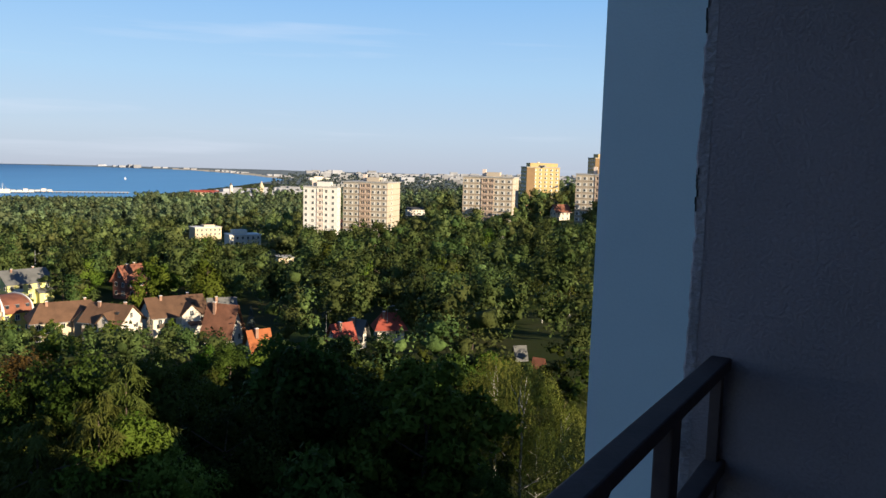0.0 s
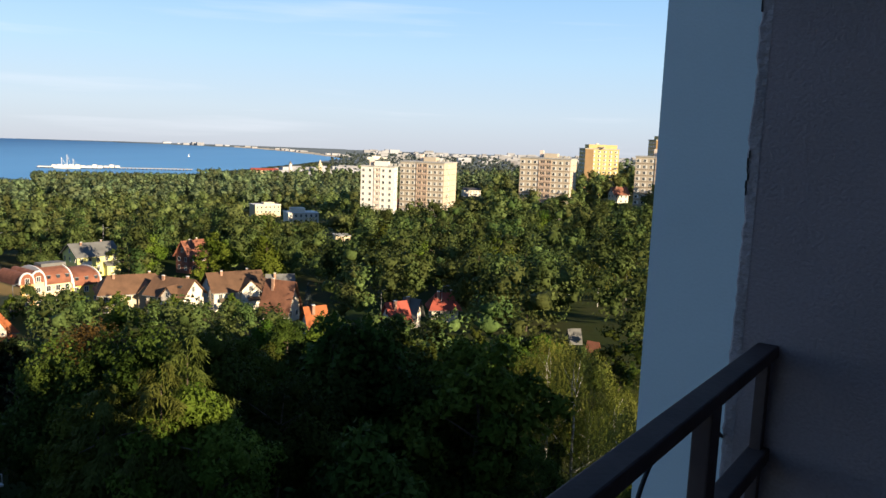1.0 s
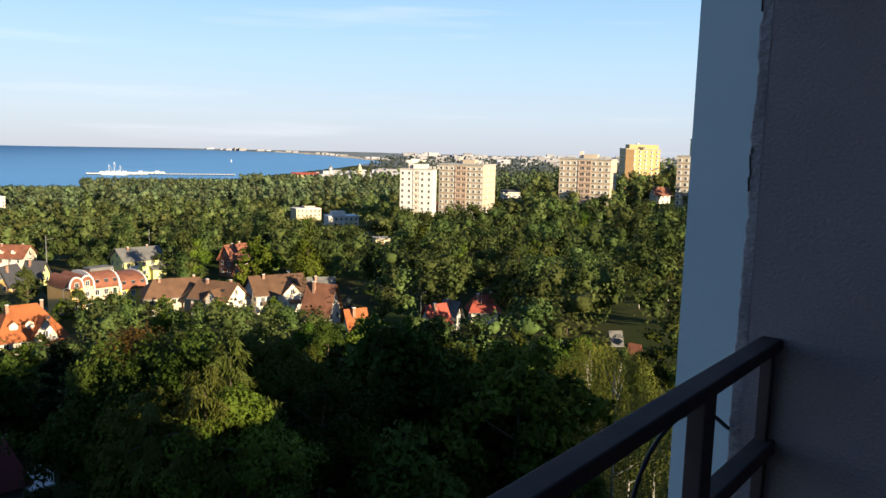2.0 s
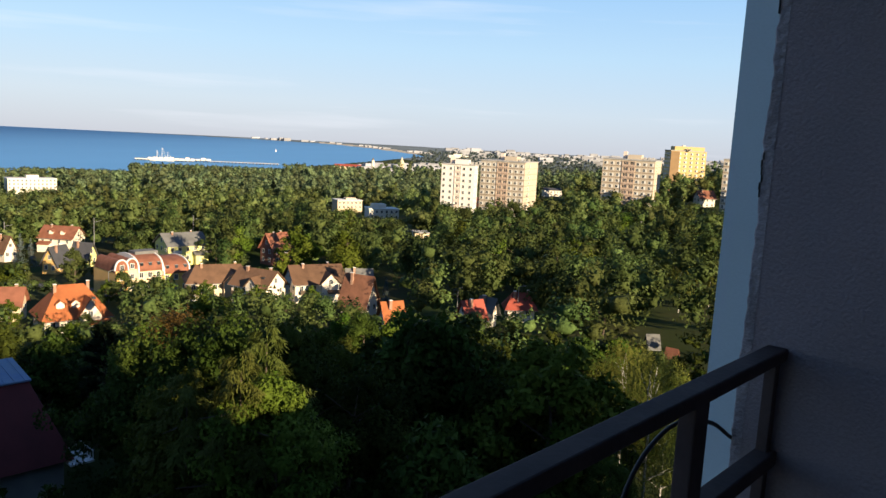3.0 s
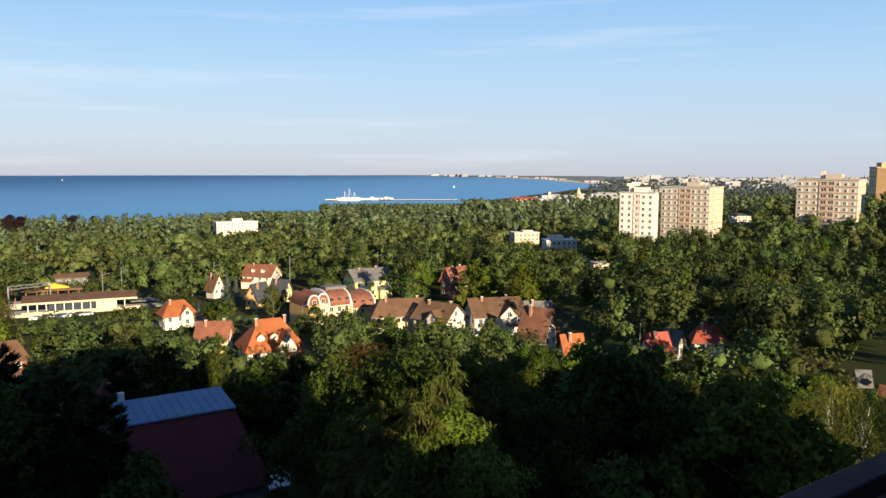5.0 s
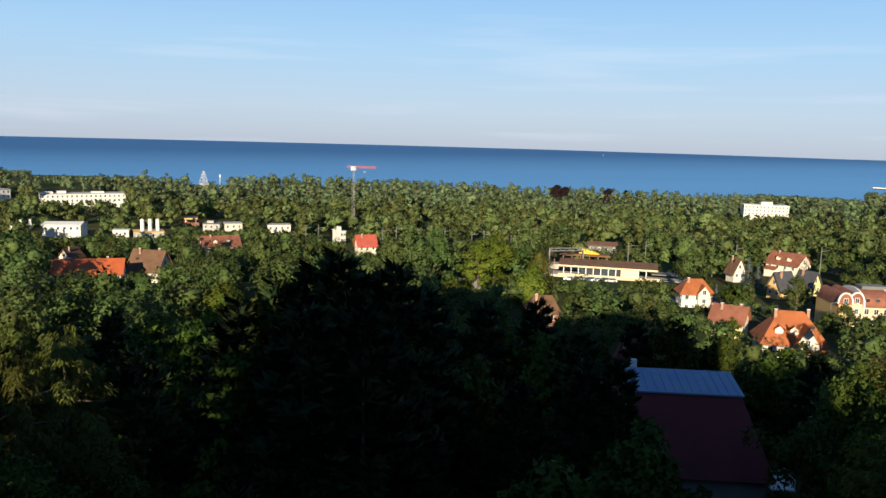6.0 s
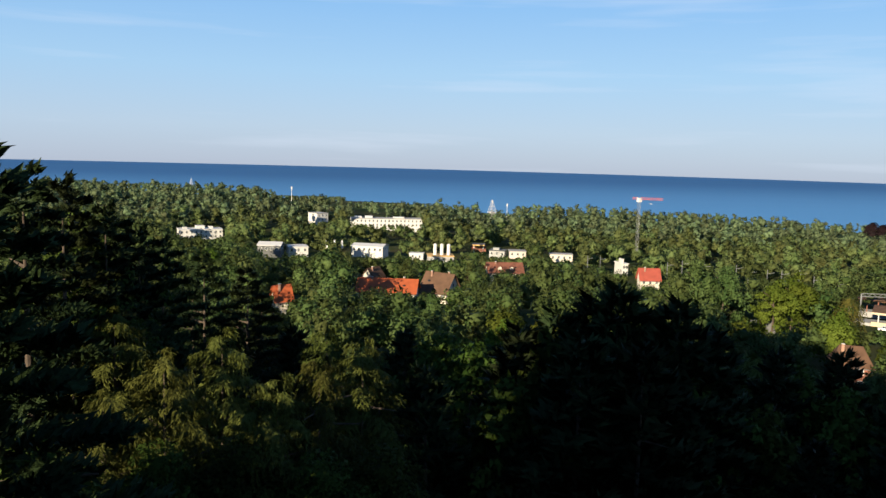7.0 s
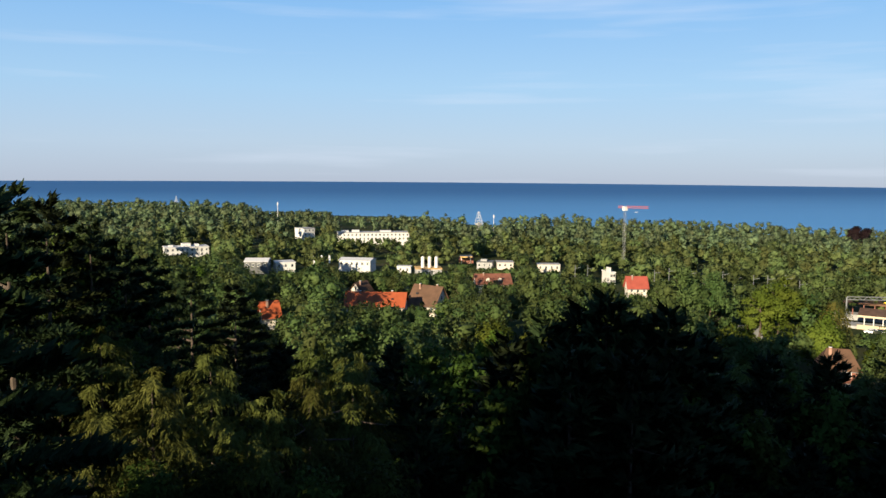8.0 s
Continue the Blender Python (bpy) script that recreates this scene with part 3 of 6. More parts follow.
def gable_roof(ln, wd, hw, hr, over, thick=0.25, hip=0.0):
    """Two roof slopes as one thick solid, ridge along x; hip: how far each end slopes in."""
    bm = bmesh.new()
    k = hr / (wd / 2)
    e = hw - over * k
    x0, x1, y1 = -ln / 2 - over, ln / 2 + over, wd / 2 + over
    if not hip:
        for sgn in (-1, 1):
            o = [(0, hw + hr), (sgn * y1, e), (sgn * y1, e + thick), (0, hw + hr + thick)]
            prism(bm, o, x0, x1)
        return bm
    b = [bm.verts.new(p) for p in ((x0, -y1, e), (x1, -y1, e), (x1, y1, e), (x0, y1, e))]
    t = [bm.verts.new(p) for p in ((x0, -y1, e + thick), (x1, -y1, e + thick), (x1, y1, e + thick), (x0, y1, e + thick))]
    r = [bm.verts.new((x0 + hip, 0, hw + hr + thick)), bm.verts.new((x1 - hip, 0, hw + hr + thick))]
    bm.faces.new(b)
    for i in range(4):
        bm.faces.new([b[i], b[(i + 1) % 4], t[(i + 1) % 4], t[i]])
    bm.faces.new([t[0], t[1], r[1], r[0]]), bm.faces.new([t[2], t[3], r[0], r[1]])
    bm.faces.new([t[1], t[2], r[1]]), bm.faces.new([t[3], t[0], r[0]])
    return bm


def gable_walls(ln, wd, hw, hr, hip):
    bm = bmesh.new()
    if hip:
        return add_box(bm, (-ln / 2, -wd / 2, -3), (ln / 2, wd / 2, hw))
    return prism(bm, [(-wd / 2, -3), (wd / 2, -3), (wd / 2, hw), (0, hw + hr - 0.02), (-wd / 2, hw)], -ln / 2, ln / 2)


def house(label, yaw0, yaw1, fall, foot, height, face=0, wall=None, roof=None, hip=0.0, roof_share=0.40, chimneys=1, dormers=0, rows=2, cross=False, name="house", aspect=0.72, group="villas below the tower"):
    """A villa between two bearings, its ridge on the falling line; foot: the line down to which it is seen over the gardens."""
    wall, roof = wall or M_WHITE, roof or M_BROWNROOF
    yaw = (yaw0 + yaw1) / 2
    d = settle(yaw, fall, height)
    span = d * radians(abs(yaw0 - yaw1))
    c, s = abs(math.cos(radians(face))), abs(math.sin(radians(face)))
    ln = span / (c + aspect * s)
    wd = ln * aspect
    ln, wd = ln - 0.8, min(wd, 13.0)
    hr = height * roof_share
    hw = height - hr - 0.25
    x, y = polar(yaw, d)
    z = ground(x, y)
    h = thing(name, x, y, z, yaw + face, label, "house", group)
    over = 0.75
    part("wall", gable_walls(ln, wd, hw, hr, hip), wall, h)
    part("roof", gable_roof(ln, wd, hw, hr, over, 0.22, hip), roof, h)
    part("gutter", boxes(((-ln / 2 - over, -wd / 2 - over - 0.12, hw - over * hr / (wd / 2) - 0.02), (ln / 2 + over, -wd / 2 - over, hw - over * hr / (wd / 2) + 0.10))), M_METAL, h)
    for k in range(chimneys):
        cx = -ln * 0.3 + k * ln * 0.55 + 0.4
        cy = 0.8 if k % 2 else -0.9
        zt = hw + hr + 0.55
        ch = part("chimney", boxes(((cx - 0.30, cy - 0.26, hw + hr * 0.5), (cx + 0.30, cy + 0.26, zt))), M_CHIMNEY, h)
        part("cap", boxes(((cx - 0.35, cy - 0.31, zt), (cx + 0.35, cy + 0.31, zt + 0.10))), M_TRIM, ch)
    for r in range(rows):
        zc = hw - 1.5 - r * 2.7
        if zc < 0.3:
            break
        n = max(2, int(ln / 2.6))
        for k in range(n):
            put_window(h, (k + 0.5) * ln / n - ln / 2, -wd / 2, zc)
        n = max(2, int(wd / 2.8))
        for k in range(n):
            yy = (k + 0.5) * wd / n - wd / 2
            put_window(h, ln / 2, yy, zc, 90)
            put_window(h, -ln / 2, yy, zc, -90)
    if not hip and hr > 2.5:
        put_window(h, ln / 2, 0, hw + hr * 0.35, 90), put_window(h, -ln / 2, 0, hw + hr * 0.35, -90)
    for k in range(dormers):
        cx = (k + 0.5) * ln * 0.7 / dormers - ln * 0.35
        yf, zf = -wd / 2 + wd * 0.12, hw + hr * 0.22
        bm = prism(bmesh.new(), [(-0.8, 0), (0.8, 0), (0.8, 1.2), (0, 1.8), (-0.8, 1.2)], 0, wd * 0.24)
        bm.transform(pose(cx, yf, zf, 0, 0, 90))
        dm = part("dormer", bm, wall, h)
        bm = bmesh.new()
        for sg in (-1, 1):
            prism(bm, [(0, 1.86), (sg * 1.05, 1.05), (sg * 1.05, 1.18), (0, 2.0)], -0.3, wd * 0.27)
        bm.transform(pose(cx, yf, zf, 0, 0, 90))
        part("dormer_roof", bm, roof, dm)
        f = new("window", SASH)
        f.parent, f.matrix_local = dm, pose(cx, yf, zf + 0.72, 0, 0, 0) @ Matrix.Diagonal((0.9, 1, 0.8, 1))
    if cross:
        cw = min(ln, wd) * 0.46
        hr2 = hr * 0.62
        bm = prism(bmesh.new(), [(-cw / 2, -3), (cw / 2, -3), (cw / 2, hw), (0, hw + hr2), (-cw / 2, hw)], -1.2, wd * 0.5)
        bm.transform(pose(ln * 0.18, -wd / 2, 0, 0, 0, 90))
        wing = part("cross_gable", bm, wall, h)
        bm = bmesh.new()
        k = hr2 / (cw / 2)
        for sg in (-1, 1):
            prism(bm, [(0, hw + hr2 + 0.03), (sg * (cw / 2 + 0.4), hw - 0.4 * k + 0.03), (sg * (cw / 2 + 0.4), hw - 0.4 * k + 0.25), (0, hw + hr2 + 0.25)], -1.6, wd * 0.5)
        bm.transform(pose(ln * 0.18, -wd / 2, 0, 0, 0, 90))
        part("cross_roof", bm, roof, wing)
        for zc in (hw + 0.3, hw - 2.2):
            put_window(h, ln * 0.18, -wd / 2 - 1.2, zc)
    if rows > 1 and ln > 9:
        ax = -ln * 0.28 if int(yaw * 10) % 2 else ln * 0.3
        an = part("annex", boxes(((ax - 2.2, -wd / 2 - 2.2, -3), (ax + 2.2, -wd / 2 + 0.05, hw * 0.52))), wall, h)
        bm = bmesh.new()
        prism(bm, [(-wd / 2 - 2.5, hw * 0.50), (-wd / 2 + 0.1, hw * 0.50 + 1.1), (-wd / 2 + 0.1, hw * 0.50 + 1.3), (-wd / 2 - 2.5, hw * 0.50 + 0.2)], ax - 2.5, ax + 2.5)
        part("annex_roof", bm, roof, an)
        f = new("window", SASH)
        f.parent, f.matrix_local = an, pose(ax, -wd / 2 - 2.2, hw * 0.52 - 1.3) @ Matrix.Diagonal((1.6, 1, 0.9, 1))
        bm = boxes(((-ax - 1.5, -wd / 2 - 1.0, hw - 2.75), (-ax + 1.5, -wd / 2 - 0.002, hw - 2.6)), ((-ax - 1.5, -wd / 2 - 1.0, hw - 2.6), (-ax + 1.5, -wd / 2 - 0.95, hw - 1.75)))
        part("balcony", bm, M_BARK if int(yaw) % 2 else M_TRIM, h)
        part("skylight", boxes(((ax - 0.4, -wd * 0.25 - 0.5, hw + hr * 0.5 - 0.1), (ax + 0.4, -wd * 0.25 + 0.5, hw + hr * 0.5 + 0.42))), M_GLASS, h)
    SIGHT_LINES.append((min(yaw0, yaw1), max(yaw0, yaw1), d, foot))
    SITES.append((x, y, max(ln, wd) * 0.5 + 2.0)), SITES.append((x + 9.2, y - 7.2, 6.5 if rows > 1 else 1.5))      # house, and a treeless gap added toward the sun so light reaches it
    return h


house("white villa with an orange hipped roof", 40.7, 43.4, -9.5, -11.3, 8.0, 15, M_WHITE, M_ORANGE, hip=3.0, cross=True)
house("narrow white gabled house with a brown roof", 38.8, 40.1, -7.8, -9.6, 9.0, -58, M_WHITE, M_BROWNROOF, roof_share=0.5)
house("white house with a red roof and a broad gable", 34.7, 37.6, -7.2, -9.2, 9.5, -30, M_WHITE, M_REDROOF, dormers=2, chimneys=2)
house("ochre house with a dark slate roof", 35.5, 37.4, -8.5, -10.6, 8.5, 50, M_OCHRE, M_DARKROOF, roof_share=0.55)
house("yellow gabled house with a dark roof", 34.0, 35.7, -8.3, -9.6, 8.0, -35, M_LEMON, M_DARKROOF, roof_share=0.5)
house("lemon yellow house with a grey roof", 26.8, 30.4, -7.6, -9.7, 10.5, 25, M_LEMON, M_GREYROOF, roof_share=0.30, chimneys=2)
house("large villa with steep bright orange tiled roofs", 33.2, 38.1, -11.1, -13.7, 9.5, 14, M_WHITE, M_ORANGE, hip=4.5, roof_share=0.58, chimneys=2, dormers=3, cross=True)
house("house with a weathered red-brown roof", 38.2, 40.9, -11.1, -12.4, 7.5, -15, M_CREAM, M_REDROOF, chimneys=2)
house("tall brick house with a red roof and two chimneys", 20.9, 23.2, -7.5, -9.9, 10.5, 40, M_BRICKRED, M_REDROOF, chimneys=2)
house("long cream terraced villa with brown hipped roofs", 23.6, 28.5, -9.8, -11.4, 8.5, 8, M_CREAM, M_BROWNROOF, hip=3.0, chimneys=2, cross=True, aspect=0.55)
house("cream terraced villa with brown roofs and white gables", 21.2, 25.2, -10.1, -12.0, 8.5, -38, M_WHITE, M_BROWNROOF, chimneys=2, cross=True)
house("white villa with brown roofs and dormers", 16.9, 21.5, -9.7, -11.6, 9.0, 18, M_WHITE, M_BROWNROOF, chimneys=2, cross=True)
house("white gabled house with a steep brown roof", 14.4, 17.3, -10.35, -12.6, 9.5, -32, M_WHITE, M_TILEBROWN, roof_share=0.6)
house("low house with a grey roof", 14.9, 17.0, -9.9, -10.5, 7.5, 8, M_CREAM, M_GREYROOF, chimneys=1)
house("small house with an orange roof", 12.4, 14.4, -12.2, -13.1, 7, 25, M_WHITE, M_ORANGE)
house("house with a bright red roof", 6.3, 8.5, -11.8, -12.6, 7.0, 35, M_WHITE, M_BRIGHTRED)
house("low house with a grey roof", 5.4, 7.0, -11.5, -12.2, 6.5, -30, M_WHITE, M_GREYROOF)
house("house with a bright red roof and chimneys", 2.6, 5.1, -11.0, -11.6, 6.5, 10, M_WHITE, M_BRIGHTRED, chimneys=2, hip=2.0)
house("garden shed with a grey roof among allotments", -6.4, -5.5, -13.1, -13.6, 3.0, 20, M_BARK, M_GREYROOF, chimneys=0, rows=1)
house("garden shed with a red roof among allotments", -7.8, -7.0, -13.9, -14.3, 2.8, -20, M_WHITE, M_REDROOF, chimneys=0, rows=1)
house("brown-roofed house half hidden by trees", 51.4, 54.1, -11.4, -13.0, 8, 10, M_BRICKRED, M_BROWNROOF, hip=2.0)
house("shaded house with a dark red roof", 44.7, 47.6, -14.1, -15.9, 10, 8, M_CREAM, M_DARKRED, hip=2.0)
house("low house with a grey-green roof", 57.5, 59.1, -10.4, -11.2, 6.5, 15, M_CREAM, M_GREYROOF)
house("small white house with a red roof on the hill", -9.2, -7.7, -2.7, -3.7, 9, 30, M_WHITE, M_REDROOF)
# toward the shore
house("long house with a bright orange tiled roof", 82.6, 87.4, -8.9, -9.9, 8.5, -8, M_WHITE, M_VIVID, chimneys=2, group="houses toward the shore")
house("house with an orange tiled roof among pines", 92.0, 93.6, -9.4, -10.5, 8.5, 20, M_WHITE, M_VIVID, group="houses toward the shore")
house("white gabled house with a brown roof", 85.3, 87.0, -8.1, -8.9, 8, 55, M_WHITE, M_BROWNROOF, group="houses toward the shore")
house("white gabled house with a red-brown roof and chimney", 79.6, 82.7, -8.4, -9.6, 10, -35, M_WHITE, M_BROWNROOF, chimneys=2, roof_share=0.55, group="houses toward the shore")
house("house with a red roof and two white dormers", 75.0, 77.9, -7.5, -8.3, 9, 10, M_WHITE, M_REDROOF, dormers=2, group="houses toward the shore")
house("white house with a red tiled roof", 65.2, 66.9, -7.4, -8.7, 10, 15, M_WHITE, M_BRIGHTRED, group="houses toward the shore")


def flat_building(label, yaw0, yaw1, fall, foot, height, face=0, wall=None, roof=None, deep=12.0, rows=2, name="building", extra=(), pitch=0.0):
    """A flat-roofed building with rows of windows; extra: smaller volumes on its roof."""
    wall, roof = wall or M_WHITE, roof or M_GREYROOF
    yaw = (yaw0 + yaw1) / 2
    d = settle(yaw, fall, height)
    w = d * radians(abs(yaw0 - yaw1)) - (deep * abs(math.sin(radians(face))))
    x, y = polar(yaw, d)
    b = thing(name, x, y, ground(x, y), yaw + face, label, "building", "low buildings")
    part("wall", boxes(((-w / 2, -deep / 2, -4), (w / 2, deep / 2, height - 0.35))), wall, b)
    if pitch:
        bm = bmesh.new()
        for sg in (-1, 1):
            prism(bm, [(0, height + pitch - 0.3), (sg * (deep / 2 + 0.3), height - 0.35), (sg * (deep / 2 + 0.3), height - 0.1), (0, height + pitch)], -w / 2 - 0.4, w / 2 + 0.4)
        part("roof", bm, roof, b)
    else:
        part("roof", boxes(((-w / 2 - 0.3, -deep / 2 - 0.3, height - 0.35), (w / 2 + 0.3, deep / 2 + 0.3, height))), roof, b)
    for lo, hi in extra:
        part("roof_house", boxes(((lo[0] * w, lo[1], height), (hi[0] * w, hi[1], height + hi[2]))), wall, b)
    for r in range(rows):
        zc = height - 1.9 - r * 3.0
        if zc < 0.4:
            break
        n = max(2, int(w / 3.0))
        for k in range(n):
            put_window(b, (k + 0.5) * w / n - w / 2, -deep / 2, zc, 0, 1.25)
        for k in range(3):
            put_window(b, w / 2, (k + 0.5) * deep / 3 - deep / 2, zc, 90, 1.2)
    SIGHT_LINES.append((min(yaw0, yaw1), max(yaw0, yaw1), d, foot))
    SITES.append((x, y, w / 2 + 3)), SITES.append((x + 13.4, y - 10.5, 10))   # building, and a treeless gap added toward the sun to light its walls
    return b


flat_building("long white modern hotel above the trees", 36.4, 39.5, -4.1, -4.8, 13, 12, M_WHITE, M_TRIM, 14, 3, extra=(((-0.1, -3), (0.15, 3, 2.5)),))
flat_building("beige flat-roofed modern house", 15.9, 18.2, -4.9, -5.7, 9, 20, M_CREAM, M_TRIM, 12, 2, extra=(((-0.1, -3), (0.3, 3, 1.2)),))
flat_building("white cubic modern house", 13.2, 15.8, -5.4, -6.1, 8, 15, M_WHITE, M_TRIM, 12, 2, extra=(((-0.35, -3), (0.1, 3, 2.4)),))
flat_building("small pale flat roof sunk among trees", 10.9, 12.2, -7.0, -7.4, 5, 10, M_CREAM, M_CONCRETE, 8, 1)
flat_building("black and white modern villa", 1.4, 2.9, -3.4, -4.0, 7, 15, M_WHITE, M_DARKROOF, 11, 2, pitch=2.2)
flat_building("low brick building with a red roof beside the block", 7.3, 9.0, -4.4, -5.0, 6, 5, M_BRICKRED, M_REDROOF, 10, 1, pitch=1.5)
flat_building("low pale workshop with rooftop units", 96.9, 100.0, -5.4, -5.95, 7, 8, M_WHITEPANEL, M_TRIM, 14, 2, extra=(((-0.1, -3), (0.1, 3, 2.0)), ((0.2, -2), (0.3, 2, 1.4)), ((-0.4, -2), (-0.3, 2, 1.0))))
flat_building("grey showroom with white sloping roof edges", 92.6, 94.5, -6.5, -7.5, 7, -10, M_GREYROOF, M_TRIM, 12, 1, pitch=1.4)
flat_building("white showroom wing with a low roof", 90.9, 92.5, -6.6, -7.3, 6, 8, M_WHITEPANEL, M_TRIM, 12, 1)
flat_building("white shed with a low pitched roof", 85.0, 87.8, -6.5, -7.4, 7, -15, M_WHITEPANEL, M_TRIM, 14, 1, pitch=1.0)
flat_building("long pale two-storey school building", 82.6, 87.9, -4.5, -4.95, 9, 6, M_WHITEPANEL, M_CONCRETE, 14, 2, extra=(((-0.45, -3), (-0.35, 3, 1.2)), ((-0.3, -3), (-0.2, 3, 1.6)), ((0.1, -3), (0.25, 3, 1.0))))
flat_building("pale three-storey building among poplars", 89.4, 91.0, -4.2, -4.85, 11, 35, M_WHITEPANEL, M_CONCRETE, 12, 3)
flat_building("white angular modern building", 67.5, 68.5, -7.1, -7.9, 7, 25, M_WHITEPANEL, M_TRIM, 10, 2, extra=(((-0.5, -4), (-0.2, 0, 2.2)),))
flat_building("low salmon building by the petrol station", 74.9, 76.2, -6.6, -7.0, 5, 5, M_PINK, M_CONCRETE, 10, 1)
flat_building("low grey building by the petrol station", 76.3, 77.6, -6.6, -7.0, 5, -8, M_CONCRETE, M_GREYROOF, 10, 1, extra=(((-0.3, -2), (0.1, 2, 1.2)),))
flat_building("low warehouse with an orange tarpaulin roof", 80.2, 82.2, -7.1, -7.5, 4.5, 4, M_CONCRETE, M_OCHRE, 12, 1)
flat_building("small white container office", 82.4, 83.5, -7.0, -7.3, 4, -6, M_WHITEPANEL, M_TRIM, 6, 1)
flat_building("brown-roofed pavilion behind the platforms", 47.6, 49.8, -7.5, -7.9, 5, 5, M_GREYROOF, M_BROWNROOF, 10, 1, pitch=1.4)
flat_building("small white kiosk by the railway", 71.5, 73.2, -6.7, -7.2, 5, 5, M_WHITE, M_CONCRETE, 8, 1)
flat_building("long seaside hotel under a red roof", 16.1, 18.1, -2.4, -2.48, 14, 5, M_CREAM, M_BRIGHTRED, 16, 3, pitch=3.0)


def build_mansard():
    """The apartment house with rounded red mansard roofs between white parapet ribs."""
    yaw, d = 31.2, settle(31.2, -8.8, 11)
    x, y = polar(yaw, d)
    b = thing("mansard_house", x, y, ground(x, y), yaw + 26, "yellow and white apartment house with rounded red mansard roofs", "apartment house")
    w = d * radians(6.1) - 2.5
    k = w / 3
    spans = ((-w / 2 + k * 0.9, -w / 2 + 1.9 * k, 0.0, M_CREAM), (-w / 2 + 1.9 * k, w / 2, -1.3, M_YELLOW))
    angles = np.linspace(0.05, math.pi - 0.05, 14)
    for x0, x1, low, paint in spans:
        part("wall", boxes(((x0 + 0.05, -6.2, -3), (x1 - 0.05, 6.2, 6.9 + low))), paint, b)
        arc = [(-6.7, 6.3 + low)] + [(-6.7 * math.cos(a), 6.5 + low + 3.6 * math.sin(a) ** 0.7) for a in angles] + [(6.7, 6.3 + low)]
        part("roof", prism(bmesh.new(), arc, x0 + 0.42, x1 - 0.42), M_REDROOF, b)
        for q in (x0, x1 - 0.40):
            rib = [(-6.95, 6.0 + low)] + [(-6.95 * math.cos(a), 6.5 + low + 3.85 * math.sin(a) ** 0.7) for a in angles] + [(6.95, 6.0 + low)]
            part("parapet_rib", prism(bmesh.new(), rib, q, q + 0.38), M_TRIM, b)
        for r in range(2):
            for c in range(3):
                put_window(b, x0 + (c + 0.5) * (x1 - x0) / 3, -6.2, 5.2 + low - r * 2.8, 0, 1.1)
        for c in range(3):
            cx = x0 + (c + 0.5) * (x1 - x0) / 3
            dm = part("roof_window", boxes(((cx - 0.42, -6.5, 7.3 + low), (cx + 0.42, -5.6, 8.4 + low))), M_GLASS, b)
            part("flashing", boxes(((cx - 0.55, -6.35, 8.4 + low), (cx + 0.55, -5.5, 8.52 + low))), M_METAL, dm)
    # two bays at the end whose rounded gables face the lane
    for i in range(2):
        cx, hw_, yf = -w / 2 + k * (0.24 + 0.46 * i), k * 0.22, -7.6 + 1.2 * i
        part("bay", boxes(((cx - hw_, yf, -3), (cx + hw_, 5.5, 7.0))), (M_OCHRE, M_CREAM)[i], b)
        out_, in_ = [[(-(hw_ + g) * math.cos(a), 6.9 + (2.75 + g) * math.sin(a) ** 0.8) for a in angles] for g in (0.36, 0.05)]
        for nm, o, y0, y1, mt in (("bay_roof", [(-hw_ - 0.1, 6.6)] + in_ + [(hw_ + 0.1, 6.6)], 0.10, 12.0, M_REDROOF), ("gable_rim", out_ + in_[::-1], -0.05, 0.40, M_TRIM)):
            bm = prism(bmesh.new(), o, y0, y1)
            bm.transform(pose(cx, yf, 0, 0, 0, 90))
            part(nm, bm, mt, b)
        for zc in (7.9, 5.2, 2.4):
            put_window(b, cx, yf - (0.06 if zc > 7 else 0), zc, 0, 1.0)
    for r in range(2):
        for c in range(3):
            put_window(b, w / 2 - 0.05, -4 + c * 4, 3.9 - r * 2.8, 90, 1.1)
    part("terrace", boxes(((-k * 0.4, -2.2, 10.0), (k * 0.5, 1.5, 10.8))), M_GREYROOF, b)
    SIGHT_LINES.append((28.1, 34.3, d, -10.8)), SITES.append((x, y, w / 2 + 2))


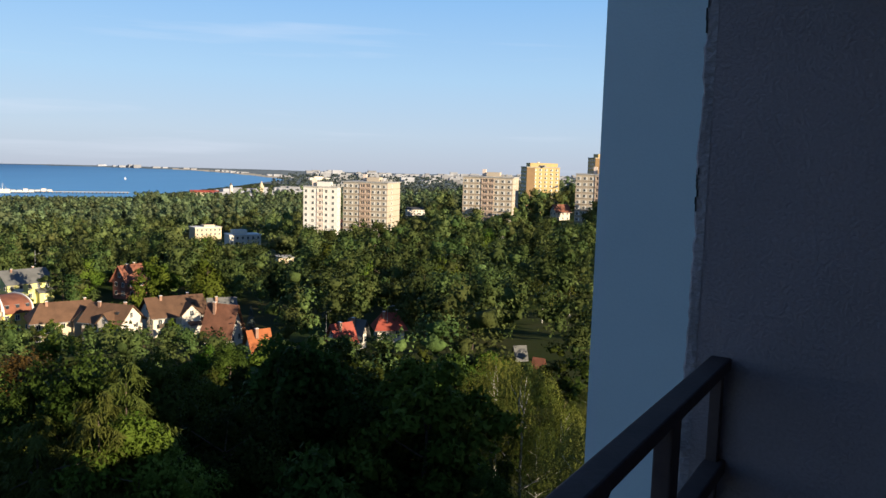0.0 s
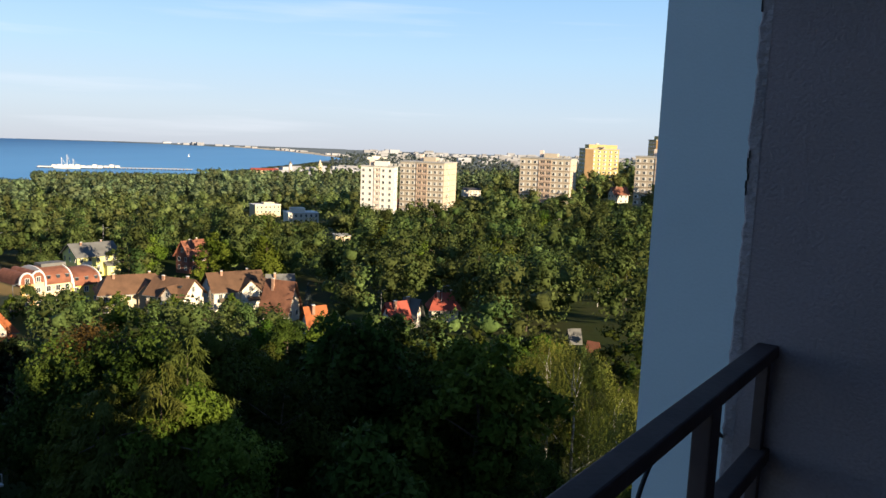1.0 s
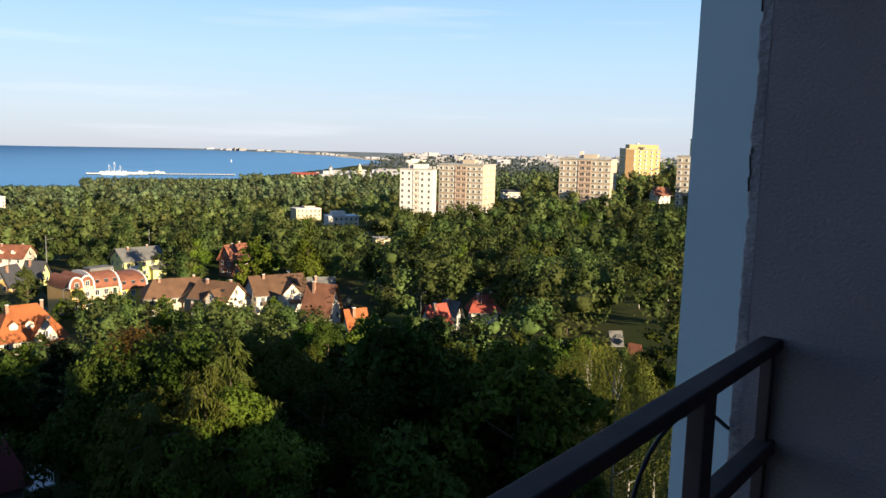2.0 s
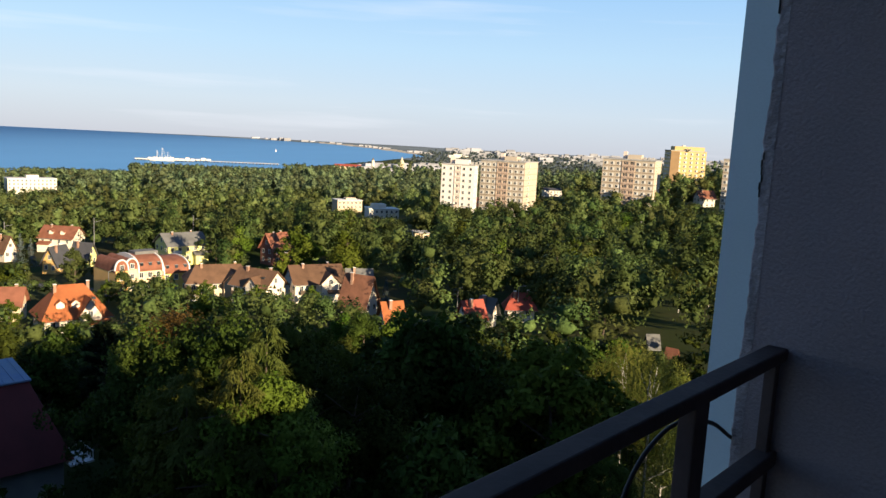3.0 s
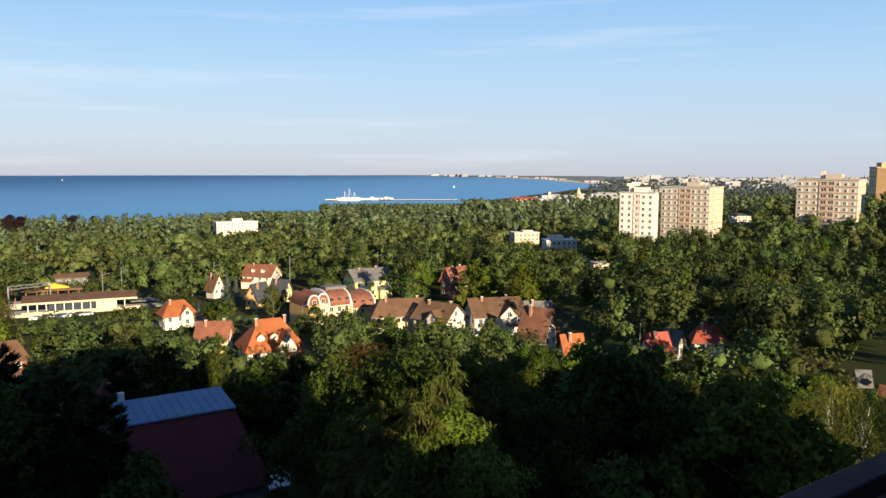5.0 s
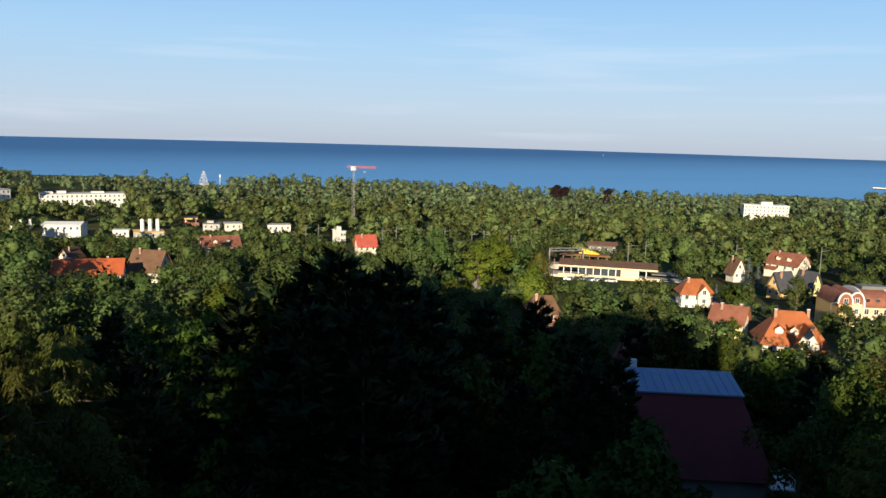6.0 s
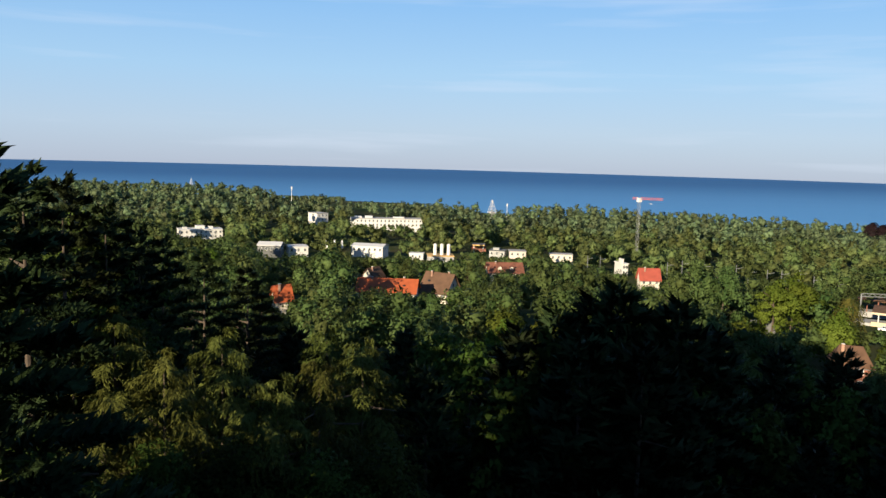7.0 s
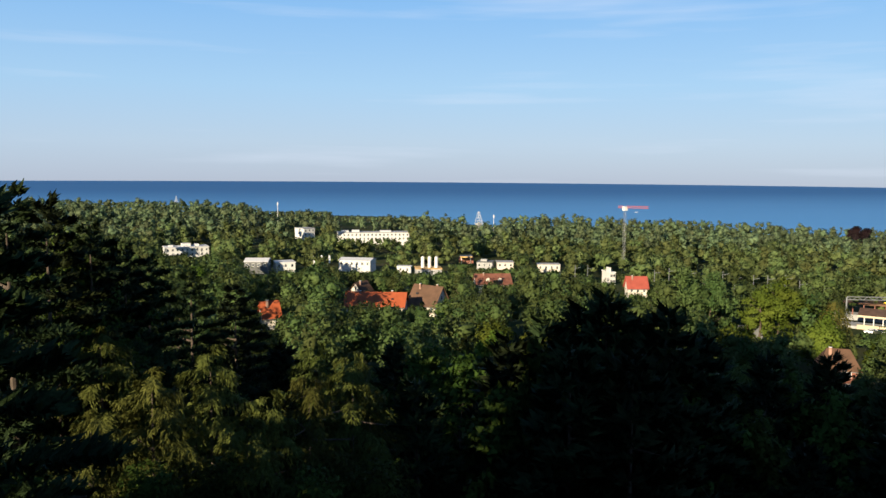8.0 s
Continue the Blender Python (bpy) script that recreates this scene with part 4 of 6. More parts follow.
def build_blue_roof():
    """The near house with a blue sheet-metal top roof over steep dark red slopes."""
    yaw, d = 42.5, 92.0
    x, y = polar(yaw, d)
    z = ground(x, y)
    top = EYE.z + d * math.tan(radians(-16.5)) - z
    b = thing("house", x, y, z, yaw + 14, "large shaded house with a blue metal and dark red mansard roof", "house")
    w, dp = 12.0, 6.0
    part("wall", boxes(((-w / 2 - 1.6, -dp - 2.5, -5), (w / 2 + 1.6, dp, top - 8.0))), M_CONCRETE, b)
    bm = bmesh.new()
    lo = [(-w / 2 - 1.9, -dp - 3.4, top - 8.2), (w / 2 + 2.4, -dp - 3.4, top - 8.2), (w / 2 + 1.4, dp, top - 3), (-w / 2 - 1.4, dp, top - 3)]
    hi = [(-w / 2, -2.4, top - 1.2), (w / 2 + 0.4, -2.4, top - 1.2), (w / 2, 3.2, top - 0.3), (-w / 2, 3.2, top - 0.3)]
    a, c = [bm.verts.new(p) for p in lo], [bm.verts.new(p) for p in hi]
    for i in range(4):
        bm.faces.new([a[i], a[(i + 1) % 4], c[(i + 1) % 4], c[i]])
    bm.faces.new(a), bm.faces.new(c)
    part("red_slope", bm, M_DARKRED, b, "steep dark red sheet roof")
    bm = bmesh.new()
    o = [(-2.6, top - 1.12), (3.4, top - 0.1), (3.4, top + 0.05), (-2.6, top - 0.95)]
    prism(bm, o, -w / 2 - 0.2, w / 2 + 0.6)
    roof = part("blue_roof", bm, M_BLUEROOF, b, "blue painted sheet-metal roof")
    for k in range(13):
        xk = -w / 2 + k * w / 12
        bm = prism(bmesh.new(), [(-2.6, top - 0.96), (3.4, top + 0.04), (3.4, top + 0.10), (-2.6, top - 0.9)], xk - 0.03, xk + 0.03)
        part("seam", bm, M_BLUEROOF, roof)
    part("chimney", boxes(((-w / 2 + 0.9, 3.6, top - 2), (-w / 2 + 1.6, 4.2, top + 0.9))), M_TRIM, b)
    xb = w / 2 + 1.7
    bal = part("balcony", boxes(((xb, -dp - 4.2, top - 8.6), (xb + 2.4, -dp + 0.5, top - 8.4))), M_TRIM, b)
    for k in range(7):
        part("baluster", rod(bmesh.new(), (xb + 2.3, -dp - 4.1 + k * 0.75, top - 8.4), (xb + 2.3, -dp - 4.1 + k * 0.75, top - 7.4), 0.04), M_TRIM, bal)
    part("handrail", rod(bmesh.new(), (xb + 2.3, -dp - 4.1, top - 7.4), (xb + 2.3, -dp + 0.4, top - 7.4), 0.05), M_TRIM, bal)
    SIGHT_LINES.append((33.6, 45.6, d - 4, -24.0)), SITES.append((x, y, 10))


def build_station():
    yaw, h = 47.8, 5.0
    d = settle(yaw, -8.95, h)
    x, y = polar(yaw, d)
    z = ground(x, y)
    b = thing("railway_station", x, y, z, yaw, "low white and yellow railway station with a long flat canopy", "station")
    w = d * radians(7.8)
    part("platform", boxes(((-w / 2 - 10, -4, -1.5), (w / 2 + 10, 4, 0.9))), M_CONCRETE, b)
    part("canopy", prism(bmesh.new(), [(-4.6, h - 0.7), (4.2, h - 0.2), (4.2, h + 0.9), (-4.6, h - 0.3)], -w / 2, w / 2 - 4), M_BROWNROOF, b)
    part("fascia", boxes(((-w / 2, -4.7, h - 0.95), (w / 2 - 4, -4.603, h - 0.32))), M_CREAM, b)
    part("waiting_room", boxes(((-w / 2 + 8, -2, 0.9), (w / 2 - 16, 2, h - 0.72))), M_GLASS, b)
    part("parapet", boxes(((-w / 2, -4.4, -1.5), (w / 2 - 2, -4.1, 1.5))), M_CREAM, b)
    hall = part("ticket_hall", boxes(((w / 2 - 17, -5.0, -1.5), (w / 2 - 11, 3.5, h - 0.78))), M_CREAM, b, "pale cream ticket hall")
    for k in range(3):
        f = new("window", SASH)
        f.parent, f.matrix_local = hall, pose(w / 2 - 16 + k * 2, -5.0, 2.6) @ Matrix.Diagonal((1.3, 1, 1.3, 1))
    part("shelter", boxes(((w / 2 - 6, -3, 2.6), (w / 2 + 4, 3, 3.0))), M_GREYROOF, b)
    for k in range(12):
        xk = -w / 2 + 2 + k * (w - 10) / 11
        part("pillar", boxes(((xk - 0.15, -3.9, 0.9), (xk + 0.15, -3.6, h - 0.72))), M_TRIM, b)
    SIGHT_LINES.append((43.7, 52.3, d, -9.9)), SITES.append((x, y, 12))
    for off in (-30, -18, -6, 6, 18, 28):
        px, py = polar(yaw, d - 3)
        SITES.append((px + math.cos(radians(yaw)) * off, py + math.sin(radians(yaw)) * off, 9))
    # the second platform with a yellow stair cover
    d2 = d + 22
    x2, y2 = polar(50.3, d2)
    p = thing("railway_platform", x2, y2, z, 50, "second platform with a brown canopy and a yellow stair cover", "platform")
    part("deck", boxes(((-22, -3, -1), (22, 3, 1))), M_CONCRETE, p)
    part("canopy", boxes(((-14, -3.5, h - 0.2), (12, 3.5, h + 0.5))), M_BROWNROOF, p)
    for k in range(8):
        part("pillar", boxes(((-13 + k * 3.4, -3.2, 1), (-12.7 + k * 3.4, -2.9, h - 0.2))), M_BRICKRED, p)
    bm = bmesh.new()
    f = [bm.verts.new(v) for v in ((0, -2.0, h + 0.6), (8.0, -2.0, h + 0.6), (0.8, -2.0, h + 3.0), (0, -2.0, h + 3.0))]
    g = [bm.verts.new(v) for v in ((0, 2.0, h + 0.6), (8.0, 2.0, h + 0.6), (0.8, 2.0, h + 3.0), (0, 2.0, h + 3.0))]
    bm.faces.new(f), bm.faces.new(g[::-1])
    for i in range(4):
        bm.faces.new([f[i], g[i], g[(i + 1) % 4], f[(i + 1) % 4]])
    part("stair_cover", bm, M_YCANOPY, p, "bright yellow sloped stair cover")
    # steel gantry over the tracks
    ga = thing("gantry", *polar(51.2, d + 8), z, 51 + 25, "grey lattice gantry over the railway tracks", "gantry")
    for s in (-7, 7):
        part("leg", rod(bmesh.new(), (s, 0, -1), (s, 0, 9), 0.28), M_METAL, ga)
    for zz in (8.2, 9.2):
        part("chord", rod(bmesh.new(), (-7, 0, zz), (7, 0, zz), 0.16), M_METAL, ga)
    for k in range(8):
        part("brace", rod(bmesh.new(), (-7 + k * 1.75, 0, 8.2 if k % 2 else 9.2), (-5.25 + k * 1.75, 0, 9.2 if k % 2 else 8.2), 0.09), M_METAL, ga)
    # parked cars
    paints = [material("car_paint_" + n, c, 0.3, 0.08, 0.5, 3, 0, spec=0.5) for n, c in (("white", (0.75, 0.75, 0.75)), ("black", (0.02, 0.02, 0.022)), ("silver", (0.4, 0.41, 0.42)), ("blue", (0.05, 0.09, 0.2)))]
    names = ("white", "black", "silver", "blue")
    for k in range(7):
        dk = d - 13
        xk, yk = polar(50.9 - k * 0.50, dk)
        car = thing("car", xk, yk, ground(xk, yk) + 0.05, yaw + 8, f"parked {names[k % 4]} car by the station", "car", "cars parked by the station")
        prof = [(-2.1, 0.25), (2.1, 0.25), (2.15, 0.75), (1.2, 0.9), (0.6, 1.42), (-1.3, 1.45), (-2.0, 0.95), (-2.15, 0.7)]
        bm = prism(bmesh.new(), prof, -0.85, 0.85)
        bm.transform(pose(0, 0, 0, 0, 0, 90))
        part("body", bm, paints[k % 4], car)
        bm = prism(bmesh.new(), [(1.1, 0.93), (0.58, 1.36), (-1.25, 1.38), (-1.85, 0.95)], -0.862, 0.862)
        bm.transform(pose(0, 0, 0, 0, 0, 90))
        part("window", bm, M_GLASS, car)
        for wx in (-1.3, 1.3):
            for wy in (-0.8, 0.8):
                part("wheel", rod(bmesh.new(), (wx, wy - 0.1, 0.32), (wx, wy + 0.1, 0.32), 0.32, None, 10), M_RUBBER, car)
    SITES.append((*polar(49.5, d - 13), 14))
    SIGHT_LINES.append((47.5, 51.5, d - 16, -10.2))
    # catenary poles along the tracks
    for yw, dd, hh in ((43.3, 20, 11), (45.6, 22, 10), (46.8, 26, 9), (41, 24, 10), (53.8, 30, 9), (55.3, 26, 10), (56.2, 40, 11), (57.3, 30, 11), (58.2, 45, 10), (59.4, 40, 10), (60.2, 46, 11), (61.0, 50, 9), (62.3, 60, 10), (63.8, 70, 10), (64.8, 70, 9), (69.5, 90, 9), (70.4, 90, 9), (39.5, 20, 10), (34.2, 25, 10), (31.6, 30, 10), (27.8, 40, 9)):
        px, py = polar(yw, d + dd)
        pl = thing("catenary_pole", px, py, ground(px, py), yw, "grey catenary pole beside the railway", "pole", "catenary poles")
        part("mast", rod(bmesh.new(), (0, 0, -1), (0, 0, hh + 3), 0.22, 0.14), M_METAL, pl)
        part("arm", rod(bmesh.new(), (0, 0, hh + 1.4), (2.6, 0, hh + 2.0), 0.07), M_METAL, pl)
        SIGHT_LINES.append((yw - 0.15, yw + 0.15, d + dd, -7.6))


def lattice(name, x, y, z, h, w0, w1, mat_, label, category, levels=10, leg=0.12):
    t = thing(name, x, y, z, 20, label, category)
    for sx in (-1, 1):
        for sy in (-1, 1):
            part("leg", rod(bmesh.new(), (sx * w0, sy * w0, -1), (sx * w1, sy * w1, h), leg, leg), mat_, t)
    for k in range(levels):
        f0, f1 = k / levels, (k + 1) / levels
        a, b = w0 + (w1 - w0) * f0, w0 + (w1 - w0) * f1
        bm = bmesh.new()
        for c, d_ in (((-1, -1), (1, -1)), ((1, -1), (1, 1)), ((1, 1), (-1, 1)), ((-1, 1), (-1, -1))):
            rod(bm, (c[0] * a, c[1] * a, h * f0), (d_[0] * b, d_[1] * b, h * f1), leg * 0.6, None, 4)
            rod(bm, (c[0] * b, c[1] * b, h * f1), (d_[0] * b, d_[1] * b, h * f1), leg * 0.6, None, 4)
        tagged(part("lacing", bm, mat_, t), kind="stuff")
    return t


def build_landmarks():
    x, y = polar(67.0, 470)
    z = ground(x, y)
    h = EYE.z + 470 * math.tan(radians(-2.75)) - z
    c = lattice("tower_crane", x, y, z, h, 0.6, 0.6, M_METAL, "slender grey tower crane with a red and white jib", "crane", 11, 0.06)
    part("cab", boxes(((-1.1, -1.1, h), (1.1, 1.1, h + 2.4))), M_TRIM, c)
    for nm, x0, x1 in (("jib", 1.0, 13.5), ("counter_jib", -4.0, -1.0)):
        bm = bmesh.new()
        for dy, dz in ((-0.5, 1.6), (0.5, 1.6), (0, 2.6)):
            rod(bm, (x0, dy, h + dz), (x1, dy, h + dz), 0.13, None, 4)
        for k in range(int(abs(x1 - x0) / 1.2)):
            rod(bm, (x0 + k * 1.2, -0.5, h + 1.6), (x0 + k * 1.2 + 0.6, 0, h + 2.6), 0.08, None, 4)
            rod(bm, (x0 + k * 1.2 + 0.6, 0, h + 2.6), (x0 + k * 1.2 + 1.2, 0.5, h + 1.6), 0.08, None, 4)
        bm.transform(pose(0, 0, 0, 0, 0, 40))
        part(nm, bm, M_CRANERED, c, "red painted lattice")
    SIGHT_LINES.append((66.8, 67.2, 470, -7.2))
    for yw, half, d, fall in ((77.5, 0.3, 830, -3.95), (76.4, 0.15, 830, -3.9), (92.1, 0.2, 800, -3.4), (52.2, 1.2, 770, -4.2), (48.5, 0.9, 790, -4.3)):
        SIGHT_LINES.append((yw - half, yw + half, d, fall))
    for yw, d, top, nm in ((77.5, 830, -3.0, "pyramid"), (76.4, 830, -3.2, "mast"), (92.1, 800, -2.35, "mast")):
        x, y = polar(yw, d)
        z = ground(x, y)
        h = EYE.z + d * math.tan(radians(top)) - z
        if nm == "pyramid":
            t = lattice("beacon_tower", x, y, z + h * 0.35, h * 0.65, 3.4, 0.5, M_TRIM, "white tapering lattice beacon tower", "tower", 4, 0.12)
            part("base", boxes(((-2.6, -2.6, -h * 0.4), (2.6, 2.6, 0.6))), M_CONCRETE, t)
        else:
            t = thing("mast", x, y, z, 0, "thin white radio mast among the trees", "mast")
            part("pole", rod(bmesh.new(), (0, 0, -1), (0, 0, h), 0.30, 0.18, 8), M_TRIM, t)
            part("antenna", boxes(((-0.6, -0.6, h - 3.0), (0.6, 0.6, h - 0.4)), bevel=0.15), M_TRIM, t)
    # silos, flags and the petrol station
    for k in range(3):
        x, y = polar(81.6 - k * 0.5, 440)
        z = ground(x, y)
        s = thing("silo", x, y, z, 0, "white upright storage silo", "silo", "silos")
        hh = EYE.z + 440 * math.tan(radians(-6.35)) - z
        part("shell", rod(bmesh.new(), (0, 0, -1), (0, 0, hh), 1.0, None, 16), M_TRIM, s)
        part("dome", rod(bmesh.new(), (0, 0, hh), (0, 0, hh + 0.5), 1.0, 0.3, 16), M_TRIM, s)
        x, y = polar(89.6 - k * 0.55, 430)
        z = ground(x, y)
        hh = EYE.z + 430 * math.tan(radians(-6.2)) - z
        f = thing("flag", x, y, z, 70, "white banner flag on a tall pole", "flag", "banner flags")
        part("pole", rod(bmesh.new(), (0, 0, -1), (0, 0, hh), 0.1), M_TRIM, f)
        bm = bmesh.new()
        pts = [(0.1 + 1.3 * math.sin(i * 0.5) ** 2 * 0.2 + (0.7 if j else 0), 0.15 * math.sin(i), hh - i * 0.9) for j in (0, 1) for i in range(6)]
        vs = [bm.verts.new(p) for p in pts]
        for i in range(5):
            bm.faces.new([vs[i], vs[i + 1], vs[i + 7], vs[i + 6]])
        bmesh.ops.solidify(bm, geom=bm.faces[:], thickness=0.04)
        part("cloth", bm, M_SAIL, f)
    SIGHT_LINES.append((80.3, 81.9, 440, -6.8)), SIGHT_LINES.append((88.2, 89.9, 430, -6.9))
    yw, d = 78.4, settle(78.4, -6.2, 6)
    x, y = polar(yw, d)
    p = thing("petrol_station", x, y, ground(x, y), yw, "petrol station with an ochre canopy", "petrol station")
    part("canopy", boxes(((-4, -4, 5.0), (4, 4, 5.7))), M_OCHRE, p)
    part("roof_edge", boxes(((-4.2, -4.2, 5.704), (4.2, 4.2, 6.0))), M_GREYROOF, p)
    for sx in (-3, 3):
        part("column", boxes(((sx - 0.25, -0.25, -1), (sx + 0.25, 0.25, 5))), M_TRIM, p)
    part("shop", boxes(((-5, 5.5, -1), (5, 11, 4))), M_BRICKRED, p)
    SIGHT_LINES.append((77.7, 79.1, d, -6.8)), SITES.append((x, y, 10))
    # the church tower and the lighthouse near the pier
    x, y = polar(13.2, 1250)
    t = thing("church_tower", x, y, 3, 10, "pale stone church tower with a dark spire", "church tower")
    h = EYE.z + 1250 * math.tan(radians(-1.62)) - 3
    part("shaft", boxes(((-3.2, -3.2, -2), (3.2, 3.2, h * 0.72))), M_CREAM, t)
    part("spire", rod(bmesh.new(), (0, 0, h * 0.72), (0, 0, h), 4.0, 0.1, 8), M_CREAM, t)
    x, y = polar(15.3, 1250)
    t = thing("lighthouse", x, y, 3, 0, "pale round lighthouse with a dark cap", "lighthouse")
    h = EYE.z + 1250 * math.tan(radians(-1.8)) - 3
    part("shaft", rod(bmesh.new(), (0, 0, -2), (0, 0, h - 4), 3.0, 2.3, 12), M_WHITE, t)
    part("cap", rod(bmesh.new(), (0, 0, h - 4), (0, 0, h), 2.6, 0.3, 12), M_GREYROOF, t)
    # street lamps
    for yw, fall, hh in ((33.3, -10.3, 8), (8.5, -11.0, 8), (4.0, -10.6, 8), (56.5, -9.6, 8)):
        d = settle(yw, fall, hh)
        x, y = polar(yw, d)
        s = thing("street_lamp", x, y, ground(x, y), yw, "slim grey street lamp beside the lane", "street lamp", "street lamps")
        part("pole", rod(bmesh.new(), (0, 0, -0.5), (0, 0, hh), 0.10, 0.06, 8), M_METAL, s)
        part("arm", rod(bmesh.new(), (0, 0, hh), (1.2, 0, hh + 0.25), 0.05), M_METAL, s)
        part("lamp_head", boxes(((0.9, -0.14, hh + 0.2), (1.6, 0.14, hh + 0.34)), bevel=0.03), M_METAL, s)
        SIGHT_LINES.append((yw - 0.2, yw + 0.2, d, fall - 1.4))


def build_pier():
    x0, y0 = polar(22.0, 1600)
    x1, y1 = polar(31.6, 1600)
    c = Vector(((x0 + x1) / 2, (y0 + y1) / 2, 0))
    ln = math.hypot(x1 - x0, y1 - y0)
    turn = math.degrees(math.atan2(y0 - y1, x0 - x1))
    p = thing("pier", c.x, c.y, 0, turn, "long white wooden pier with pavilions and lamp masts", "pier")
    part("deck", boxes(((-ln / 2, -5, 2.4), (ln / 2, 5, 3.3))), M_CONCRETE, p)
    part("head", boxes(((-ln / 2, -16, 2.1), (-ln * 0.10, -5.1, 3.5))), M_WHITE, p)
    for k in range(40):
        xk = -ln / 2 + (k + 0.5) * ln / 40
        part("pile", boxes(((xk - 0.6, -4, -3), (xk + 0.6, 4, 2.2))), M_BARK, p)
    random.seed(3)
    for k in range(12):
        xk = -ln / 2 + ln * (0.10 + 0.036 * k)
        hh = random.uniform(2, 5)
        part("pavilion", boxes(((xk - 4, -12, 3.5), (xk + 4, -6, 3.5 + hh))), M_WHITE, p)
    s = thing("sailing_ship", *polar(29.9, 1585), 0, turn, "moored white sailing ship with tall bare masts", "ship")
    bm = prism(bmesh.new(), [(-3, 0.2), (3, 0.2), (4, 4), (-4, 4)], -22, 22)
    part("hull", bm, M_WHITE, s)
    for q, hh in ((-9, 20), (0, 25), (10, 18)):
        m_ = part("mast", rod(bmesh.new(), (q, 0, 3), (q, 0, hh), 0.5, 0.25), M_TRIM, s)
        part("yard", rod(bmesh.new(), (q, -4, hh * 0.7), (q, 4, hh * 0.7), 0.25), M_TRIM, m_)
        part("stay", rod(bmesh.new(), (q, 0, hh), (q + 8, 0, 4), 0.15), M_TRIM, m_)
    for yw, d, hh, size in ((99.0, 1780, 16, 1.1), (22.25, 2500, 14, 0.6), (49.0, 3600, 12, 0.6), (66.2, 1500, 4, 0.6)):
        x, y = polar(yw, d)
        b = thing("sailboat", x, y, 0, yw + 30, "small white sailboat on the bay", "sailboat", "boats on the bay")
        b.scale = (size, size, size)
        part("hull", prism(bmesh.new(), [(-1.2, -0.3), (1.2, -0.3), (1.8, 1.2), (-1.8, 1.2)], -5, 5), M_WHITE, b)
        if hh > 8:
            part("mast", rod(bmesh.new(), (0.5, 0, 1), (0.5, 0, hh), 0.15), M_TRIM, b)
            part("sail", prism(bmesh.new(), [(-0.1, 2), (0.1, 2), (0.1, 2.2), (-0.1, 2.2)], -4.5, 0.2), M_TRIM, b)
            bm = bmesh.new()
            poly(bm, (0.3, 0, 2), (0.3, 0, hh), (-4.6, 0.4, 2)), poly(bm, (0.8, 0, 2), (0.8, 0, hh - 1), (5.0, 0.4, 2))
            bmesh.ops.solidify(bm, geom=bm.faces[:], thickness=0.08)
            part("sail", bm, M_SAIL, b)


def build_city():
    """The far town on the plain, too small to count: blocks, roofs and works."""
    rng = np.random.default_rng(8)
    verts, faces = [], []
    def block(yw, d, w, h, dp):
        x, y = polar(yw, d)
        u = Vector((math.cos(radians(yw + 20)), math.sin(radians(yw + 20)), 0))
        v = Vector((-u.y, u.x, 0))
        z = 3 + (14 * smooth(3600, 4700, d) * smooth(4, -10, yw))
        k = len(verts)
        for zz in (z - 3, z + h):
            for a, b in ((-1, -1), (1, -1), (1, 1), (-1, 1)):
                verts.append((x + u.x * a * w / 2 + v.x * b * dp / 2, y + u.y * a * w / 2 + v.y * b * dp / 2, zz))
        faces.extend([(k, k + 1, k + 5, k + 4), (k + 1, k + 2, k + 6, k + 5), (k + 2, k + 3, k + 7, k + 6), (k + 3, k, k + 4, k + 7), (k + 4, k + 5, k + 6, k + 7)])
    for _ in range(300):
        yw = rng.uniform(-13, 10)
        d = rng.uniform(2500, 4800)
        tall = rng.uniform() < 0.3
        block(yw, d, rng.uniform(15, 60) if tall else rng.uniform(15, 50), rng.uniform(12, 24) if tall else rng.uniform(5, 10), 14)
    for _ in range(26):
        yw = rng.uniform(9, 24)
        d = table(yw, FARSHORE) + rng.uniform(120, 250) if yw > 11 else rng.uniform(3300, 4600)
        block(yw, min(d, 4900), rng.uniform(12, 45), rng.uniform(5, 9), 14)
    for yw, w in ((21.5, 40), (22.3, 60), (21.9, 25)):
        block(yw, table(yw, FARSHORE) + 90, w, 15 if w < 50 else 9, 20)
    for _ in range(70):
        yw = rng.uniform(5, 16)
        d = rng.uniform(1150, 1650)
        block(yw, d, rng.uniform(12, 30), rng.uniform(10, 17), 12)
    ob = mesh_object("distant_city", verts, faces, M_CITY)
    tagged(ob, "distant town in haze-tinted colours spread over the coastal plain", "city", kind="stuff")
    hx, hy = polar(9.1, 2600)
    b = thing("hotel", hx, hy, 3, 9 + 10, "large white seaside hotel far along the bay", "hotel")
    part("wall", boxes(((-34, -9, -2), (34, 9, 12))), M_WHITE, b)
    part("roof", boxes(((-35, -10, 12), (35, 10, 13))), M_TRIM, b)
    part("penthouse", boxes(((-18, -7, 13), (10, 7, 17))), M_WHITE, b)


